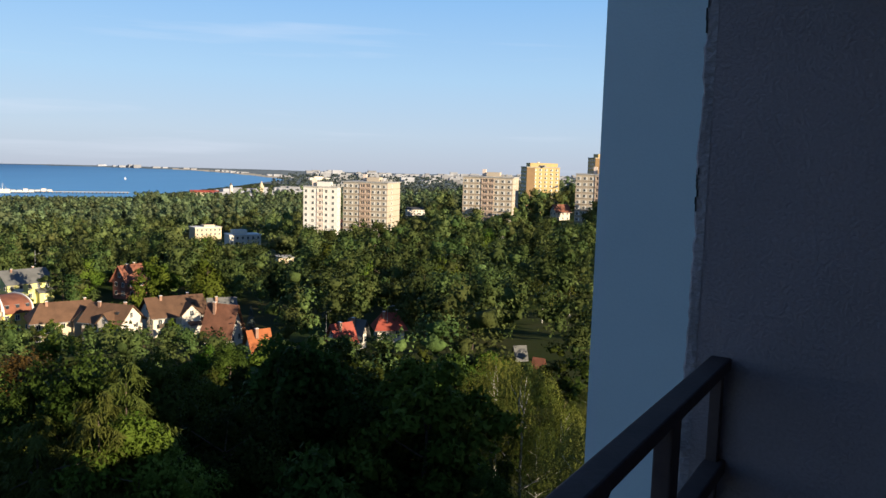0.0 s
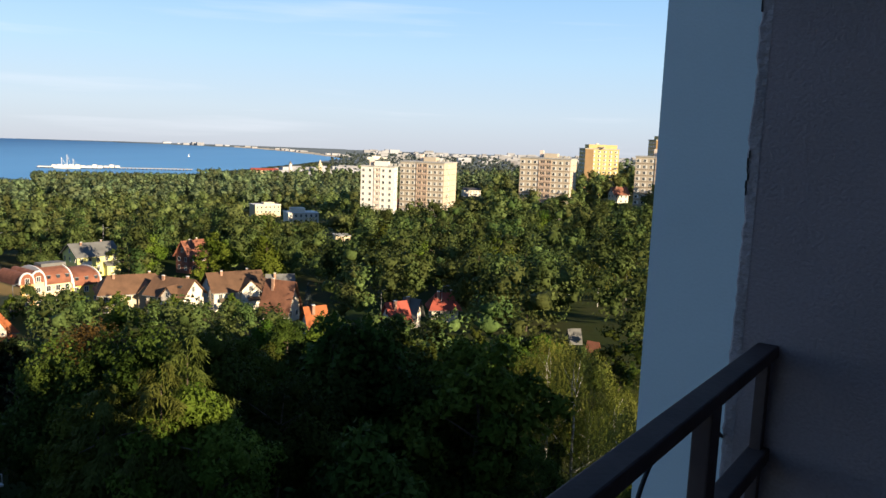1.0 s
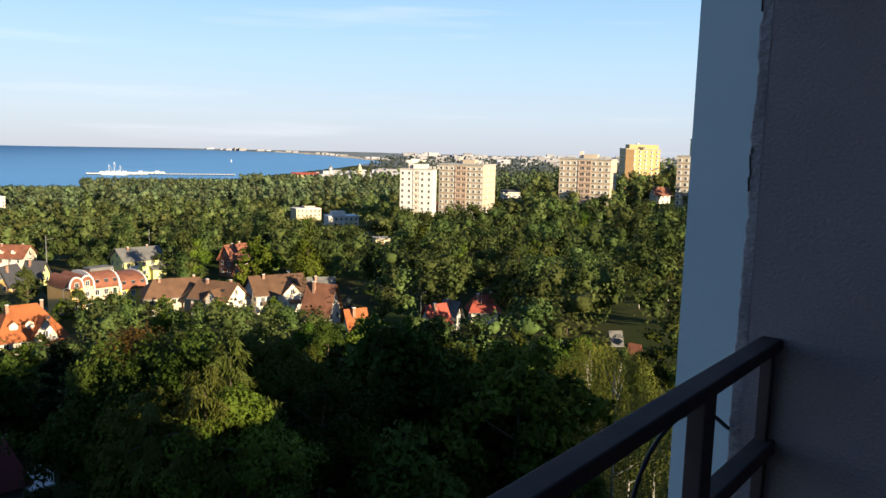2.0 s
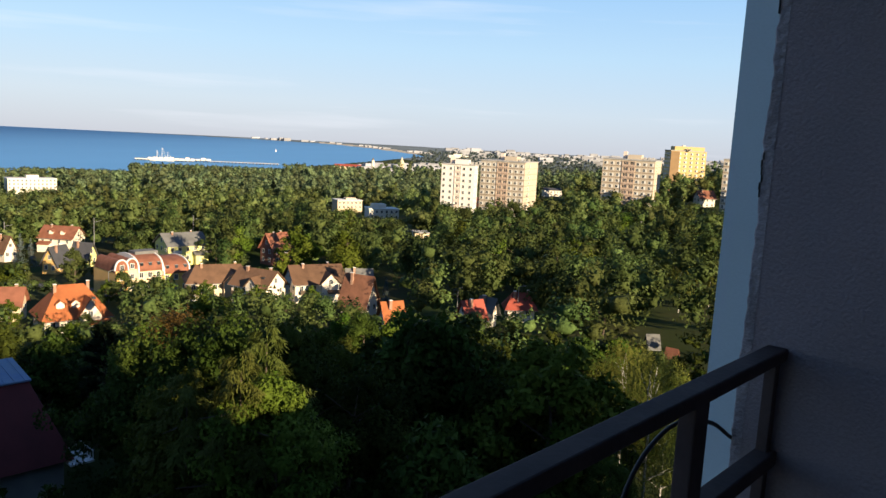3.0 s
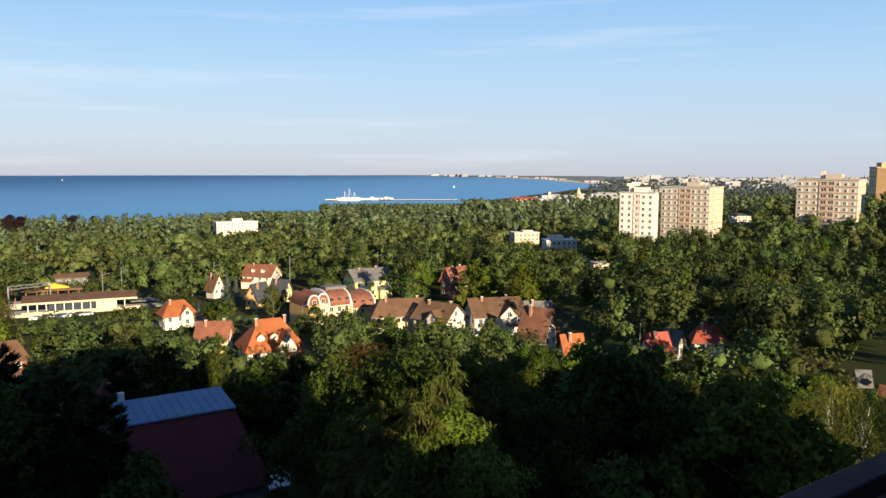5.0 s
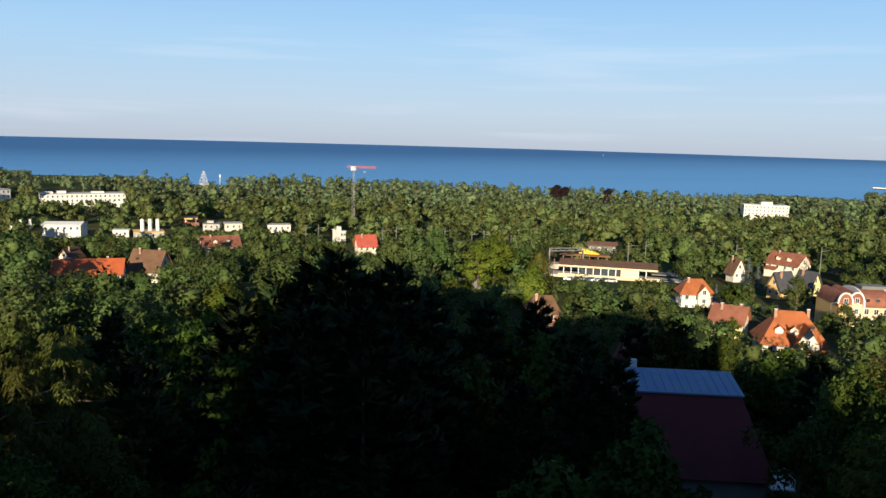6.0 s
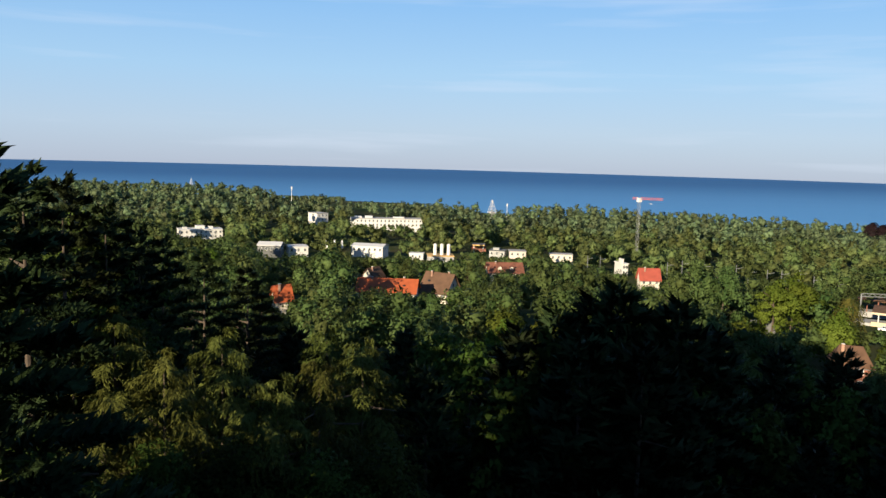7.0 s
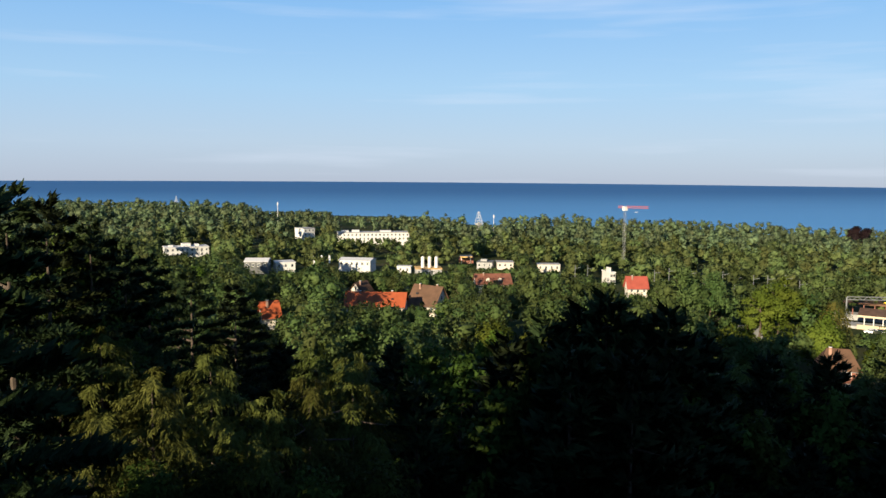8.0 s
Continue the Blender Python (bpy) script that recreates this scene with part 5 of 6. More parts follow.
def build_lane():
    """The lane between the villas, draped over the slope."""
    pts = [polar(yw, d) for yw, d in ((45.5, 246), (42.0, 238), (39.6, 246), (37.6, 236), (35.0, 224), (33.0, 214), (30.6, 212), (28.4, 226), (27.0, 246))]
    verts, faces = [], []
    for i, (x, y) in enumerate(pts):
        a, b = Vector(pts[max(0, i - 1)]), Vector(pts[min(len(pts) - 1, i + 1)])
        n = (b - a).normalized()
        n = Vector((-n.y, n.x)) * 3.0
        for sg in (-1, 1):
            px, py = x + n.x * sg, y + n.y * sg
            verts.append((px, py, ground(px, py) + 0.35))
        SITES.append((x, y, 5.0))
        if i:
            SITES.append(((x + pts[i - 1][0]) / 2, (y + pts[i - 1][1]) / 2, 5.0))
            faces.append((2 * i - 2, 2 * i - 1, 2 * i + 1, 2 * i))
    ob = mesh_object("lane", verts, faces, M_ROAD)
    tagged(ob, "narrow asphalt lane between the villas", "lane", kind="structure")


# shore treetops are capped to fit the camera's view, under the sea's far edge
for o_a, o_b, o_fall in ((15.0, 21.8, -2.5), (21.8, 32.3, -2.9), (32.3, 45, -3.45), (45, 60, -3.35), (60, 82, -3.0), (82, 88, -3.35), (88, 93, -3.0)):
    SIGHT_LINES.append((o_a, o_b, 1600, o_fall))
build_mansard()
build_lane()
build_blue_roof()
build_station()
build_landmarks()
build_pier()
build_city()
# ======== trees ========
def leaf_quads(centres, normals, size, rng, aspect=0.7, spread=0.7, rough=0.3):
    """Small three-cornered leaf clumps at the centres, facing roughly along the normals: corners, faces and soft corner normals."""
    n = len(centres)
    out = normals / (np.linalg.norm(normals, axis=1, keepdims=True) + 1e-9)
    nr = out + rng.normal(0, spread * 0.75, (n, 3))
    nr /= np.linalg.norm(nr, axis=1, keepdims=True) + 1e-9
    t = np.cross(nr, rng.normal(0, 1, (n, 3)))
    t /= np.linalg.norm(t, axis=1, keepdims=True) + 1e-9
    b = np.cross(nr, t)
    s = size * rng.uniform(0.6, 1.35, (n, 1))
    t, b = t * s * 0.5, b * s * 0.5 * aspect
    v = np.stack([centres - t - b * 0.7, centres + t - b * 0.5, centres + b + t * rng.uniform(-0.6, 0.6, (n, 1))], 1).reshape(-1, 3)
    soft = out + nr * rough
    soft /= np.linalg.norm(soft, axis=1, keepdims=True)
    return v, np.arange(3 * n).reshape(n, 3), np.repeat(soft, 3, axis=0)


def leaf_mesh(name, v, f, nv, mat_, tone=None):
    """One mesh of three-cornered faces with soft normals; tone: a number for each corner that sets its tree apart from the next."""
    me = bpy.data.meshes.new(name)
    n = len(f)
    me.vertices.add(len(v)), me.loops.add(n * 3), me.polygons.add(n)
    me.vertices.foreach_set("co", np.ascontiguousarray(v, np.float32).ravel())
    me.loops.foreach_set("vertex_index", np.ascontiguousarray(f, np.int32).ravel())
    me.polygons.foreach_set("loop_start", np.arange(0, n * 3, 3, dtype=np.int32))
    me.polygons.foreach_set("loop_total", np.full(n, 3, np.int32))
    me.polygons.foreach_set("use_smooth", np.ones(n, bool))
    me.update(calc_edges=True)
    if tone is not None:
        me.attributes.new("tone", "FLOAT", "POINT").data.foreach_set("value", np.ascontiguousarray(tone, np.float32))
    me.normals_split_custom_set_from_vertices(np.ascontiguousarray(nv, np.float32))
    me.materials.append(mat_)
    return me


OCTA_V = np.array([(1, 0, 0), (-1, 0, 0), (0, 1, 0), (0, -1, 0), (0, 0, 1), (0, 0, -1)], float)
OCTA_F = np.array([(0, 2, 4), (2, 1, 4), (1, 3, 4), (3, 0, 4), (2, 0, 5), (1, 2, 5), (3, 1, 5), (0, 3, 5)])


def lobe_cores(cs, rs, rng, k=0.64, share=0.4):
    """The twiggy inner mass of each lobe of a crown, well inside its leaves."""
    vs, fs = [], []
    big = np.argsort(-rs)[:max(2, int(len(rs) * share))]
    cs, rs = cs[big], rs[big]
    for i, (c, r) in enumerate(zip(cs, rs)):
        q, _ = np.linalg.qr(rng.normal(0, 1, (3, 3)))
        vs.append((OCTA_V @ q.T) * r * k * rng.uniform(0.8, 1.2, (6, 1)) + c)
        fs.append(OCTA_F + 6 * i)
    vs = np.concatenate(vs)
    out = vs - np.repeat(cs, 6, axis=0)
    return vs, np.concatenate(fs), out / (np.linalg.norm(out, axis=1, keepdims=True) + 1e-9)


def lobed_crown(rng, height, base, radius, lobes, leaves, size, shape="round", big=1.0, gather=0.8, lump=0.6):
    """Leaf places on many overlapping lobes that fill an uneven crown."""
    cs, rs = [], []
    bulge = rng.uniform(0, 6.28, 4)                                # how far the crown reaches out on each side
    for k in range(lobes):
        f = rng.uniform(0, 1)
        zz = base + (height - base) * (0.10 + 0.80 * f)
        if shape == "round":
            rr = radius * math.sqrt(max(0.05, 1 - (2 * f - 0.85) ** 2))
        elif shape == "column":
            rr = radius * (0.95 - 0.5 * f)
        else:
            rr = radius * (1.0 - 0.75 * f)
        a = rng.uniform(0, 2 * math.pi)
        reach = 1 + 0.22 * math.sin(2 * a + bulge[0]) + 0.20 * math.sin(3 * a + bulge[1] + 4 * f) + 0.16 * math.sin(9 * f + bulge[2] + a)
        q = rr * math.sqrt(rng.uniform(0.15, 1.0)) * gather * reach
        zz += (height - base) * 0.06 * math.sin(2 * a + bulge[3])
        cs.append((q * math.cos(a), q * math.sin(a), zz))
        rs.append(radius * rng.uniform(0.16, 0.44) * big)
    cs, rs = np.array(cs), np.array(rs)
    which = rng.choice(lobes, leaves, p=rs ** 2 / (rs ** 2).sum())
    d = rng.normal(0, 1, (leaves, 3))
    d /= np.linalg.norm(d, axis=1, keepdims=True)
    d[:, 2] = np.where(d[:, 2] < -0.3, -d[:, 2], d[:, 2])
    p = cs[which] + d * (rs[which] * rng.uniform(0.66, 1.25, leaves))[:, None]
    mid = np.array([0, 0, base + 0.40 * (height - base)])
    whole = (p - mid) / np.array([radius, radius, (height - base) * 0.55])
    whole /= np.linalg.norm(whole, axis=1, keepdims=True) + 1e-9
    nrm = d * lump + whole * (1.5 - lump) + np.array([0, 0, 0.15])
    return p, nrm, cs, rs


def weeping_crown(rng, height, base, radius, strands, per, drop):
    p, nrm = [], []
    for _ in range(strands):
        a, f = rng.uniform(0, 2 * math.pi), rng.uniform(0.25, 1.0)
        z0 = base + (height - base) * f
        r = radius * math.sqrt(max(0.03, 1 - ((f - 0.42) / 0.62) ** 2)) * math.sqrt(rng.uniform(0.15, 1))
        length = drop * rng.uniform(0.4, 1.2)
        s = np.linspace(0, 1, per)
        rad = r * (0.85 + 0.25 * s)
        x, y = rad * math.cos(a) + rng.normal(0, 0.10, per), rad * math.sin(a) + rng.normal(0, 0.10, per)
        p.append(np.stack([x, y, z0 - length * s ** 1.3], 1))
        nrm.append(np.tile([math.cos(a), math.sin(a), 0.3], (per, 1)))
    return np.concatenate(p), np.concatenate(nrm)


def tiered_crown(rng, height, base, radius, tiers, per, droop):
    """Whorls of drooping branches, as a spruce has them."""
    p, nrm = [], []
    for k in range(tiers):
        f = (k + rng.uniform(0.1, 0.9)) / tiers
        z0 = base + (height - base) * f
        r = radius * ((1 - f) ** 0.8 * 0.95 + 0.06)
        arms = rng.integers(6, 10)
        for q in range(arms):
            a = q * 2 * math.pi / arms + rng.uniform(-0.4, 0.4)
            ln = r * rng.uniform(0.7, 1.1)
            m = max(4, int(per * ln / radius))
            s = rng.uniform(0.15, 1, m)
            off = rng.normal(0, (0.16 * ln + 0.12) * 0.55, m)
            x = s * ln * math.cos(a) - off * math.sin(a)
            y = s * ln * math.sin(a) + off * math.cos(a)
            z = z0 - droop * ln * s ** 1.5 + rng.normal(0, 0.10, m) - np.abs(rng.normal(0, 0.16, m))
            p.append(np.stack([x, y, z], 1))
            nrm.append(np.tile([0.4 * math.cos(a), 0.4 * math.sin(a), 0.8], (m, 1)))
    return np.concatenate(p), np.concatenate(nrm)


def spray_crown(rng, height, base, radius, branches, tufts, rise, droop, hang, length, width):
    """Long single branches, each a flat spray of side twigs with needle tufts: larch (hanging twigs) and pine (lifted ones)."""
    vs, ns = [], []
    for k in range(branches):
        f = (k + rng.uniform(0.2, 0.8)) / branches
        a = k * 2.399 + rng.uniform(-0.5, 0.5)
        ln = radius * ((1 - f) ** 0.65 * 0.95 + 0.07) * rng.uniform(0.65, 1.15)
        m = max(24, int(tufts / branches * (0.25 + 1.35 * ln / radius)))
        s = rng.uniform(0.12, 1, m) ** 0.8
        u = rng.uniform(0, 1, m)                               # how far out on its side twig
        side = np.where(rng.uniform(0, 1, m) < 0.5, -1, 1)
        s = np.round(s * 11) / 11 + rng.normal(0, 0.008, m)      # twigs leave the branch in pairs
        lat = side * u * (0.05 + 0.26 * (1.15 - s)) * ln
        sag = hang * u ** 1.4 * (0.55 + 0.45 * np.sin(np.round(s * 11) * 2.7 + k))
        along = s * ln + np.abs(lat) * 0.45
        c, w = math.cos(a), math.sin(a)
        z = base + (height - base) * f + rise * ln * s - droop * ln * s ** 2 - sag
        p = np.stack([along * c - lat * w, along * w + lat * c, z], 1) + rng.normal(0, 0.05, (m, 3))
        axis = np.stack([0.55 * c - side * 0.6 * w, 0.55 * w + side * 0.6 * c, np.full(m, -0.9 if hang > 0 else 0.45)], 1) + rng.normal(0, 0.30, (m, 3))
        axis /= np.linalg.norm(axis, axis=1, keepdims=True)
        out = np.stack([np.full(m, 0.6 * c), np.full(m, 0.6 * w), np.full(m, 0.75)], 1) + rng.normal(0, 0.35, (m, 3))
        b = np.cross(out, axis)
        b /= np.linalg.norm(b, axis=1, keepdims=True) + 1e-9
        q = rng.uniform(0.6, 1.4, (m, 1))
        axis, b = axis * length * q, b * width * q * 0.5
        vs.append(np.stack([p + b, p - b * 0.6 + axis * 0.3, p + axis], 1).reshape(-1, 3))
        out /= np.linalg.norm(out, axis=1, keepdims=True)
        ns.append(np.repeat(out, 3, axis=0))
    v, nv = np.concatenate(vs), np.concatenate(ns)
    f = np.arange(len(v)).reshape(-1, 3)
    flip = np.einsum("ij,ij->i", np.cross(v[1::3] - v[0::3], v[2::3] - v[0::3]), nv[0::3]) < 0
    f[flip] = f[flip][:, ::-1]
    return v, f, nv


def trunk_mesh(name, rng, height, r, base, radius, mat_, limbs=9, straight=False):
    bm = bmesh.new()
    pts = [Vector((0, 0, -1.0))]
    for k in range(1, 6):
        sway = 0 if straight else 0.25
        pts.append(Vector((rng.normal(0, sway), rng.normal(0, sway), height * 0.92 * k / 5)))
    for k in range(5):
        rod(bm, pts[k], pts[k + 1], r * (1 - k * 0.18), r * (1 - (k + 1) * 0.18), 7)
    for k in range(limbs):
        f = rng.uniform(0, 1)
        z0 = base * 0.8 + (height * 0.8 - base * 0.8) * f
        a = rng.uniform(0, 2 * math.pi)
        ln = radius * (0.9 - 0.5 * f)
        o = Vector((0, 0, z0))
        rod(bm, o, o + Vector((ln * math.cos(a), ln * math.sin(a), ln * (0.1 if straight else 0.65))), r * 0.32, r * 0.08, 5)
    bmesh.ops.recalc_face_normals(bm, faces=bm.faces)
    me = bpy.data.meshes.new(name)
    bm.to_mesh(me)
    bm.free()
    me.materials.append(mat_)
    return me


def tree_kind(kind, seed, detail):
    """Meshes for one kind of tree: (trunk, crown, height, crown radius). detail: leaf clumps on a crown, in thousands."""
    rng = np.random.default_rng(seed)
    n = int(detail * 1000)
    cs = rs = None
    fine = detail >= 2.5
    k = {24.0: 0.42, 17.0: 0.42}.get(detail, 1.0)
    if kind in ("broadleaf", "light"):
        h, r = 15.0, 5.6
        p, nr, cs, rs = lobed_crown(rng, h, 1.2, r, 78 if fine else 26, n, 0.5, "round", 0.56 if fine else 1.2, 0.95 if fine else 0.8, 1.0 if fine else 0.6)
        v, f, nv = leaf_quads(p, nr, (0.60 * k if fine else 0.72), rng, 0.85, 1.0 if fine else 0.8, 1.3 if fine else 0.3)
        lm, bark = (M_LEAF if kind == "broadleaf" else M_LEAFLIGHT), M_BARK
    elif kind == "poplar":
        h, r = 20.0, 3.2
        p, nr, cs, rs = lobed_crown(rng, h, 2.0, r, 40 if fine else 26, n, 0.5, "column", 1.0 if fine else 1.2)
        v, f, nv = leaf_quads(p, nr, (0.56 * k if fine else 0.75), rng, 0.85, 0.6)
        lm, bark = M_LEAF, M_BARK
    elif kind == "birch":
        h, r = 17.0, 6.0
        p, nr = weeping_crown(rng, h, 3.5, r, max(60, n // 22), 22, 3.8)
        v, f, nv = leaf_quads(p, nr, (0.42 * k if fine else 0.6), rng, 0.7, 0.6)
        lm, bark = M_BIRCH, M_BIRCHBARK
    elif kind == "larch":
        h, r = 19.0, 6.4
        v, f, nv = spray_crown(rng, h, 1.5, r, 44, n, 0.05, 0.22, 1.5, 0.62 * (1.5 * k if fine else 1.5), 0.20 * (1.5 * k if fine else 1.6))
        lm, bark = M_LARCH, M_BARK
    elif kind == "spruce":
        h, r = 14.0, 3.2
        p, nr = tiered_crown(rng, h, 0.8, r, 24, n / 110, 0.35)
        v, f, nv = leaf_quads(p, nr, (0.46 * k if fine else 0.62), rng, 0.55, 0.7)
        lm, bark = M_BLUESPRUCE, M_BARK
    elif kind == "pine":
        h, r = 18.0, 4.8
        v, f, nv = spray_crown(rng, h, 3.0, r, 54, n, 0.24, 0.12, -0.35, 0.60 * (1.6 * k if fine else 1.6), 0.30 * (1.6 * k if fine else 1.6))
        lm, bark = M_NEEDLE, M_BARK
    else:
        h, r = 14.0, 5.5
        p, nr, cs, rs = lobed_crown(rng, h, 2.0, r, 30 if fine else 20, n, 0.5, "round")
        v, f, nv = leaf_quads(p, nr, (0.54 * k if fine else 0.85), rng, 0.85, 0.6)
        lm, bark = (M_COPPER if kind == "copper" else M_RUSSET), M_BARK
    if cs is not None:
        cv, cf, cn = lobe_cores(cs, rs, rng)
        f = np.concatenate([f, cf + len(v)])
        v, nv = np.concatenate([v, cv]), np.concatenate([nv, cn])
    # trees away from the near shade take the lightened green
    if lm is M_LEAF and detail < 4.5:
        lm = M_SLOPEWOOD
    me = leaf_mesh("crown", v, f, nv, lm)
    straight = kind in ("larch", "spruce", "pine")
    tm = trunk_mesh("trunk", rng, h, 0.30 if kind != "birch" else 0.20, 3.0, r, bark, 9 if fine else 4, straight)
    return tm, me, h, r


TREE_LABEL = {
    "broadleaf": "broad leafy deciduous tree with a dense green crown",
    "light": "fresh green deciduous tree with a rounded crown",
    "poplar": "tall narrow poplar with dark green leaves",
    "birch": "weeping birch with pale trunk and yellow-green leaves",
    "larch": "larch with drooping feathery olive branches",
    "spruce": "blue-grey spruce with tiered branches",
    "pine": "dark pine with flat tiers of needles",
    "copper": "copper beech with dark purple leaves",
    "russet": "small tree with russet red leaves",
}
KINDS = {}


def plant(kind, fine, variant, x, y, z, height, turn, group, lean=0.0):
    key = (kind, fine, variant)
    if key not in KINDS:
        KINDS[key] = tree_kind(kind, 100 + variant * 17 + len(kind), {4: 4.0, 3: 24.0, 2: 17.0, 1: 5.0, 0: 2.4}[fine])
    tm, cm, h, r = KINDS[key]
    s = height / h
    e = new("tree")
    e.empty_display_size = 0.3
    w = s * min(1.0, 18.0 / height) if kind in ("broadleaf", "light") else s       # tall ones stay slimmer
    e.matrix_world = pose(x, y, z, lean, 0, turn) @ Matrix.Diagonal((w, w, s, 1))
    tagged(e, TREE_LABEL[kind], "tree", group)
    for nm, me in (("trunk", tm), ("crown", cm)):
        o = new(nm, me)
        o.parent = e
    return e


def clear_limit(yaw, d, r):
    """The height over the sea that growth at this bearing and distance stays below, to fit the camera's view."""
    half = math.degrees(math.atan2(r * 0.8, d))
    lim = 1e9
    for a, b, dist, fall in SIGHT_LINES:
        if d < dist - 4 and a - half < yaw < b + half:
            lim = min(lim, EYE.z + d * math.tan(radians(fall)))
    return lim


def free(x, y, r):
    return all((x - a) ** 2 + (y - b) ** 2 > (c + r * 0.5) ** 2 for a, b, c in SITES)
# ======== planting ========
SKYLINE = [(-15, 2), (36, 1), (39, -3.7), (43, -3.75), (57, -3.45), (66, -3.4), (72, -2.95), (75, -3.5), (78, -3.8), (82, -3.35), (87, -3.0), (90, -2.55), (93, -2.65), (97, -2.4), (107, -2.2), (118, -2)]     # bearing and fall of the woods' top line toward the shore
def grow_woods():
    rng = np.random.default_rng(21)
    # the trees close below the balcony, one by one
    spots = []
    def room(x, y, gap):
        return all((x - a) ** 2 + (y - b) ** 2 > (gap + c) ** 2 for a, b, c in spots)
    near = 0
    for ring, (d0, d1, count) in enumerate(((92, 140, 70), (60, 92, 34), (42, 60, 8))):
        tries = 0
        made = 0
        while made < count and tries < 6000:
            tries += 1
            yw, d = rng.uniform(-13, 114), rng.uniform(d0, d1)
            x, y = polar(yw, d)
            rel = CORNER - Vector((x, y, CORNER.z))
            if -rel.dot(NV) < 16 or not room(x, y, 2.6) or not free(x, y, 4):
                continue
            z = ground(x, y)
            top = EYE.z + d * math.tan(radians(table(yw, NEARTOP) - (rng.uniform(0.0, 2.2) if yw < 84 else rng.uniform(2.5, 6.0))))
            top = min(top, clear_limit(yw, d, 4.5) - 0.3)
            h = min(top - z, rng.uniform(15, 21) if yw < 95 else rng.uniform(18, 30))
            if h < 4.5:
                continue
            if -12 < yw < -2 and 60 < d < 98:
                continue
            if yw < -4.5:
                kind = "birch"
            elif yw < 33:
                kind = rng.choice(["broadleaf", "broadleaf", "light"])
            elif yw < 58:
                kind = rng.choice(["broadleaf", "pine", "pine", "broadleaf"])
            elif yw < 84:
                # mostly pines: their dark needle colour stands in for deep tower shade
                kind = rng.choice(["pine", "pine", "pine", "broadleaf"]) if d < 100 else rng.choice(["broadleaf", "light", "larch"])
            elif yw < 102:
                kind = rng.choice(["larch", "larch", "pine", "larch"])
            else:
                kind = rng.choice(["broadleaf", "pine"])
            sunny = 15 < yw < 33 or (yw > 82 and d < 62) or yw < -2
            plant(kind, 2 if ring and sunny else 1, int(rng.integers(0, 2)), x, y, z, h, rng.uniform(0, 360), "trees close below the balcony", rng.uniform(-3, 3))
            spots.append((x, y, 2.4))
            made += 1
    # chosen single trees; some pines stand in for shade with their dark colour
    for kind, yw, d, fall in (("birch", -4.4, 84, -13.8), ("birch", -9.4, 76, -17.0), ("birch", -11.5, 95, -15.5), ("russet", 29.4, 84, -13.9), ("broadleaf", 31.5, 70, -14.0), ("broadleaf", 28.4, 66, -13.8), ("broadleaf", 25.2, 62, -13.3), ("larch", 22.4, 57, -13.8), ("broadleaf", 20.4, 66, -13.4), ("larch", 24.2, 52, -15.6), ("larch", 28.0, 55, -16.8), ("broadleaf", 15.4, 112, -12.9), ("broadleaf", 12.6, 120, -12.9), ("broadleaf", -9.5, 105, -15.2), ("broadleaf", -6.0, 116, -14.6), ("broadleaf", -11.6, 98, -17.0), ("broadleaf", -3.2, 106, -13.8), ("birch", -6.4, 72, -14.3), ("larch", 94.5, 44, -17.5), ("larch", 90.0, 52, -14.2), ("larch", 86.8, 56, -12.9), ("larch", 105.0, 44, -16.0), ("broadleaf", 37.2, 108, -14.4), ("broadleaf", 40.4, 110, -13.4), ("broadleaf", 43.4, 106, -12.7), ("pine", 45.8, 108, -13.2), ("broadleaf", 11.2, 78, -12.9), ("broadleaf", 8.6, 74, -13.2),  ("pine", 53.0, 96, -12.2), ("pine", 49.5, 88, -14.2), ("pine", 46.8, 74, -16.2), ("broadleaf", 45.0, 64, -20.0), ("pine", 57.0, 92, -12.6), ("broadleaf", 69.5, 118, -9.8), ("birch", -2.4, 90, -15.2), ("broadleaf", 1.0, 82, -15.2), ("birch", -7.6, 74, -18.4), ("broadleaf", 4.5, 70, -17.4), ("broadleaf", -0.8, 66, -19.5), ("broadleaf", -4.2, 60, -22), ("broadleaf", 66.0, 112, -10.8), ("larch", 97.0, 50, -12.2), ("larch", 89.5, 60, -12.2), ("larch", 93.0, 50, -15.5), ("larch", 101, 46, -13.5), ("larch", 85.5, 58, -15.5), ("broadleaf", 86.0, 46, -21.0), ("broadleaf", 110.5, 33, -19.5), ("broadleaf", 107.0, 40, -21.5), ("pine", 69.8, 76, -10.2), ("pine", 68.0, 74, -9.4), ("pine", 66.4, 78, -10.6), ("pine", 63.8, 72, -10.2), ("pine", 72.4, 74, -11.3), ("pine", 75.0, 70, -12.6), ("pine", 61.2, 76, -12.0), ("pine", 70.5, 62, -13.0), ("pine", 66.0, 62, -13.4), ("broadleaf", 72.3, 70, -12.6), ("broadleaf", 75.0, 66, -15.8), ("broadleaf", 63.2, 74, -12.6), ("broadleaf", 102.5, 41, -20.5), ("broadleaf", 97.5, 42, -20.5), ("larch", 104.2, 50, -10.5), ("broadleaf", 91.0, 43, -21.5), ("pine", 94.2, 92, -9.6), ("pine", 99, 84, -9.2), ("pine", 112.8, 32, -0.6), ("pine", 109.5, 50, -1.6), ("pine", 101.0, 70, -6.2), ("pine", 104.6, 62, -5.0), ("pine", 98.2, 78, -7.4), ("pine", 95.2, 84, -8.4), ("pine", 107.2, 56, -2.2), ("broadleaf", 106.6, 62, -4.2), ("pine", 104.6, 60, -3.9), ("pine", 102.5, 66, -5.4)):
        x, y = polar(yw, d)
        z = ground(x, y)
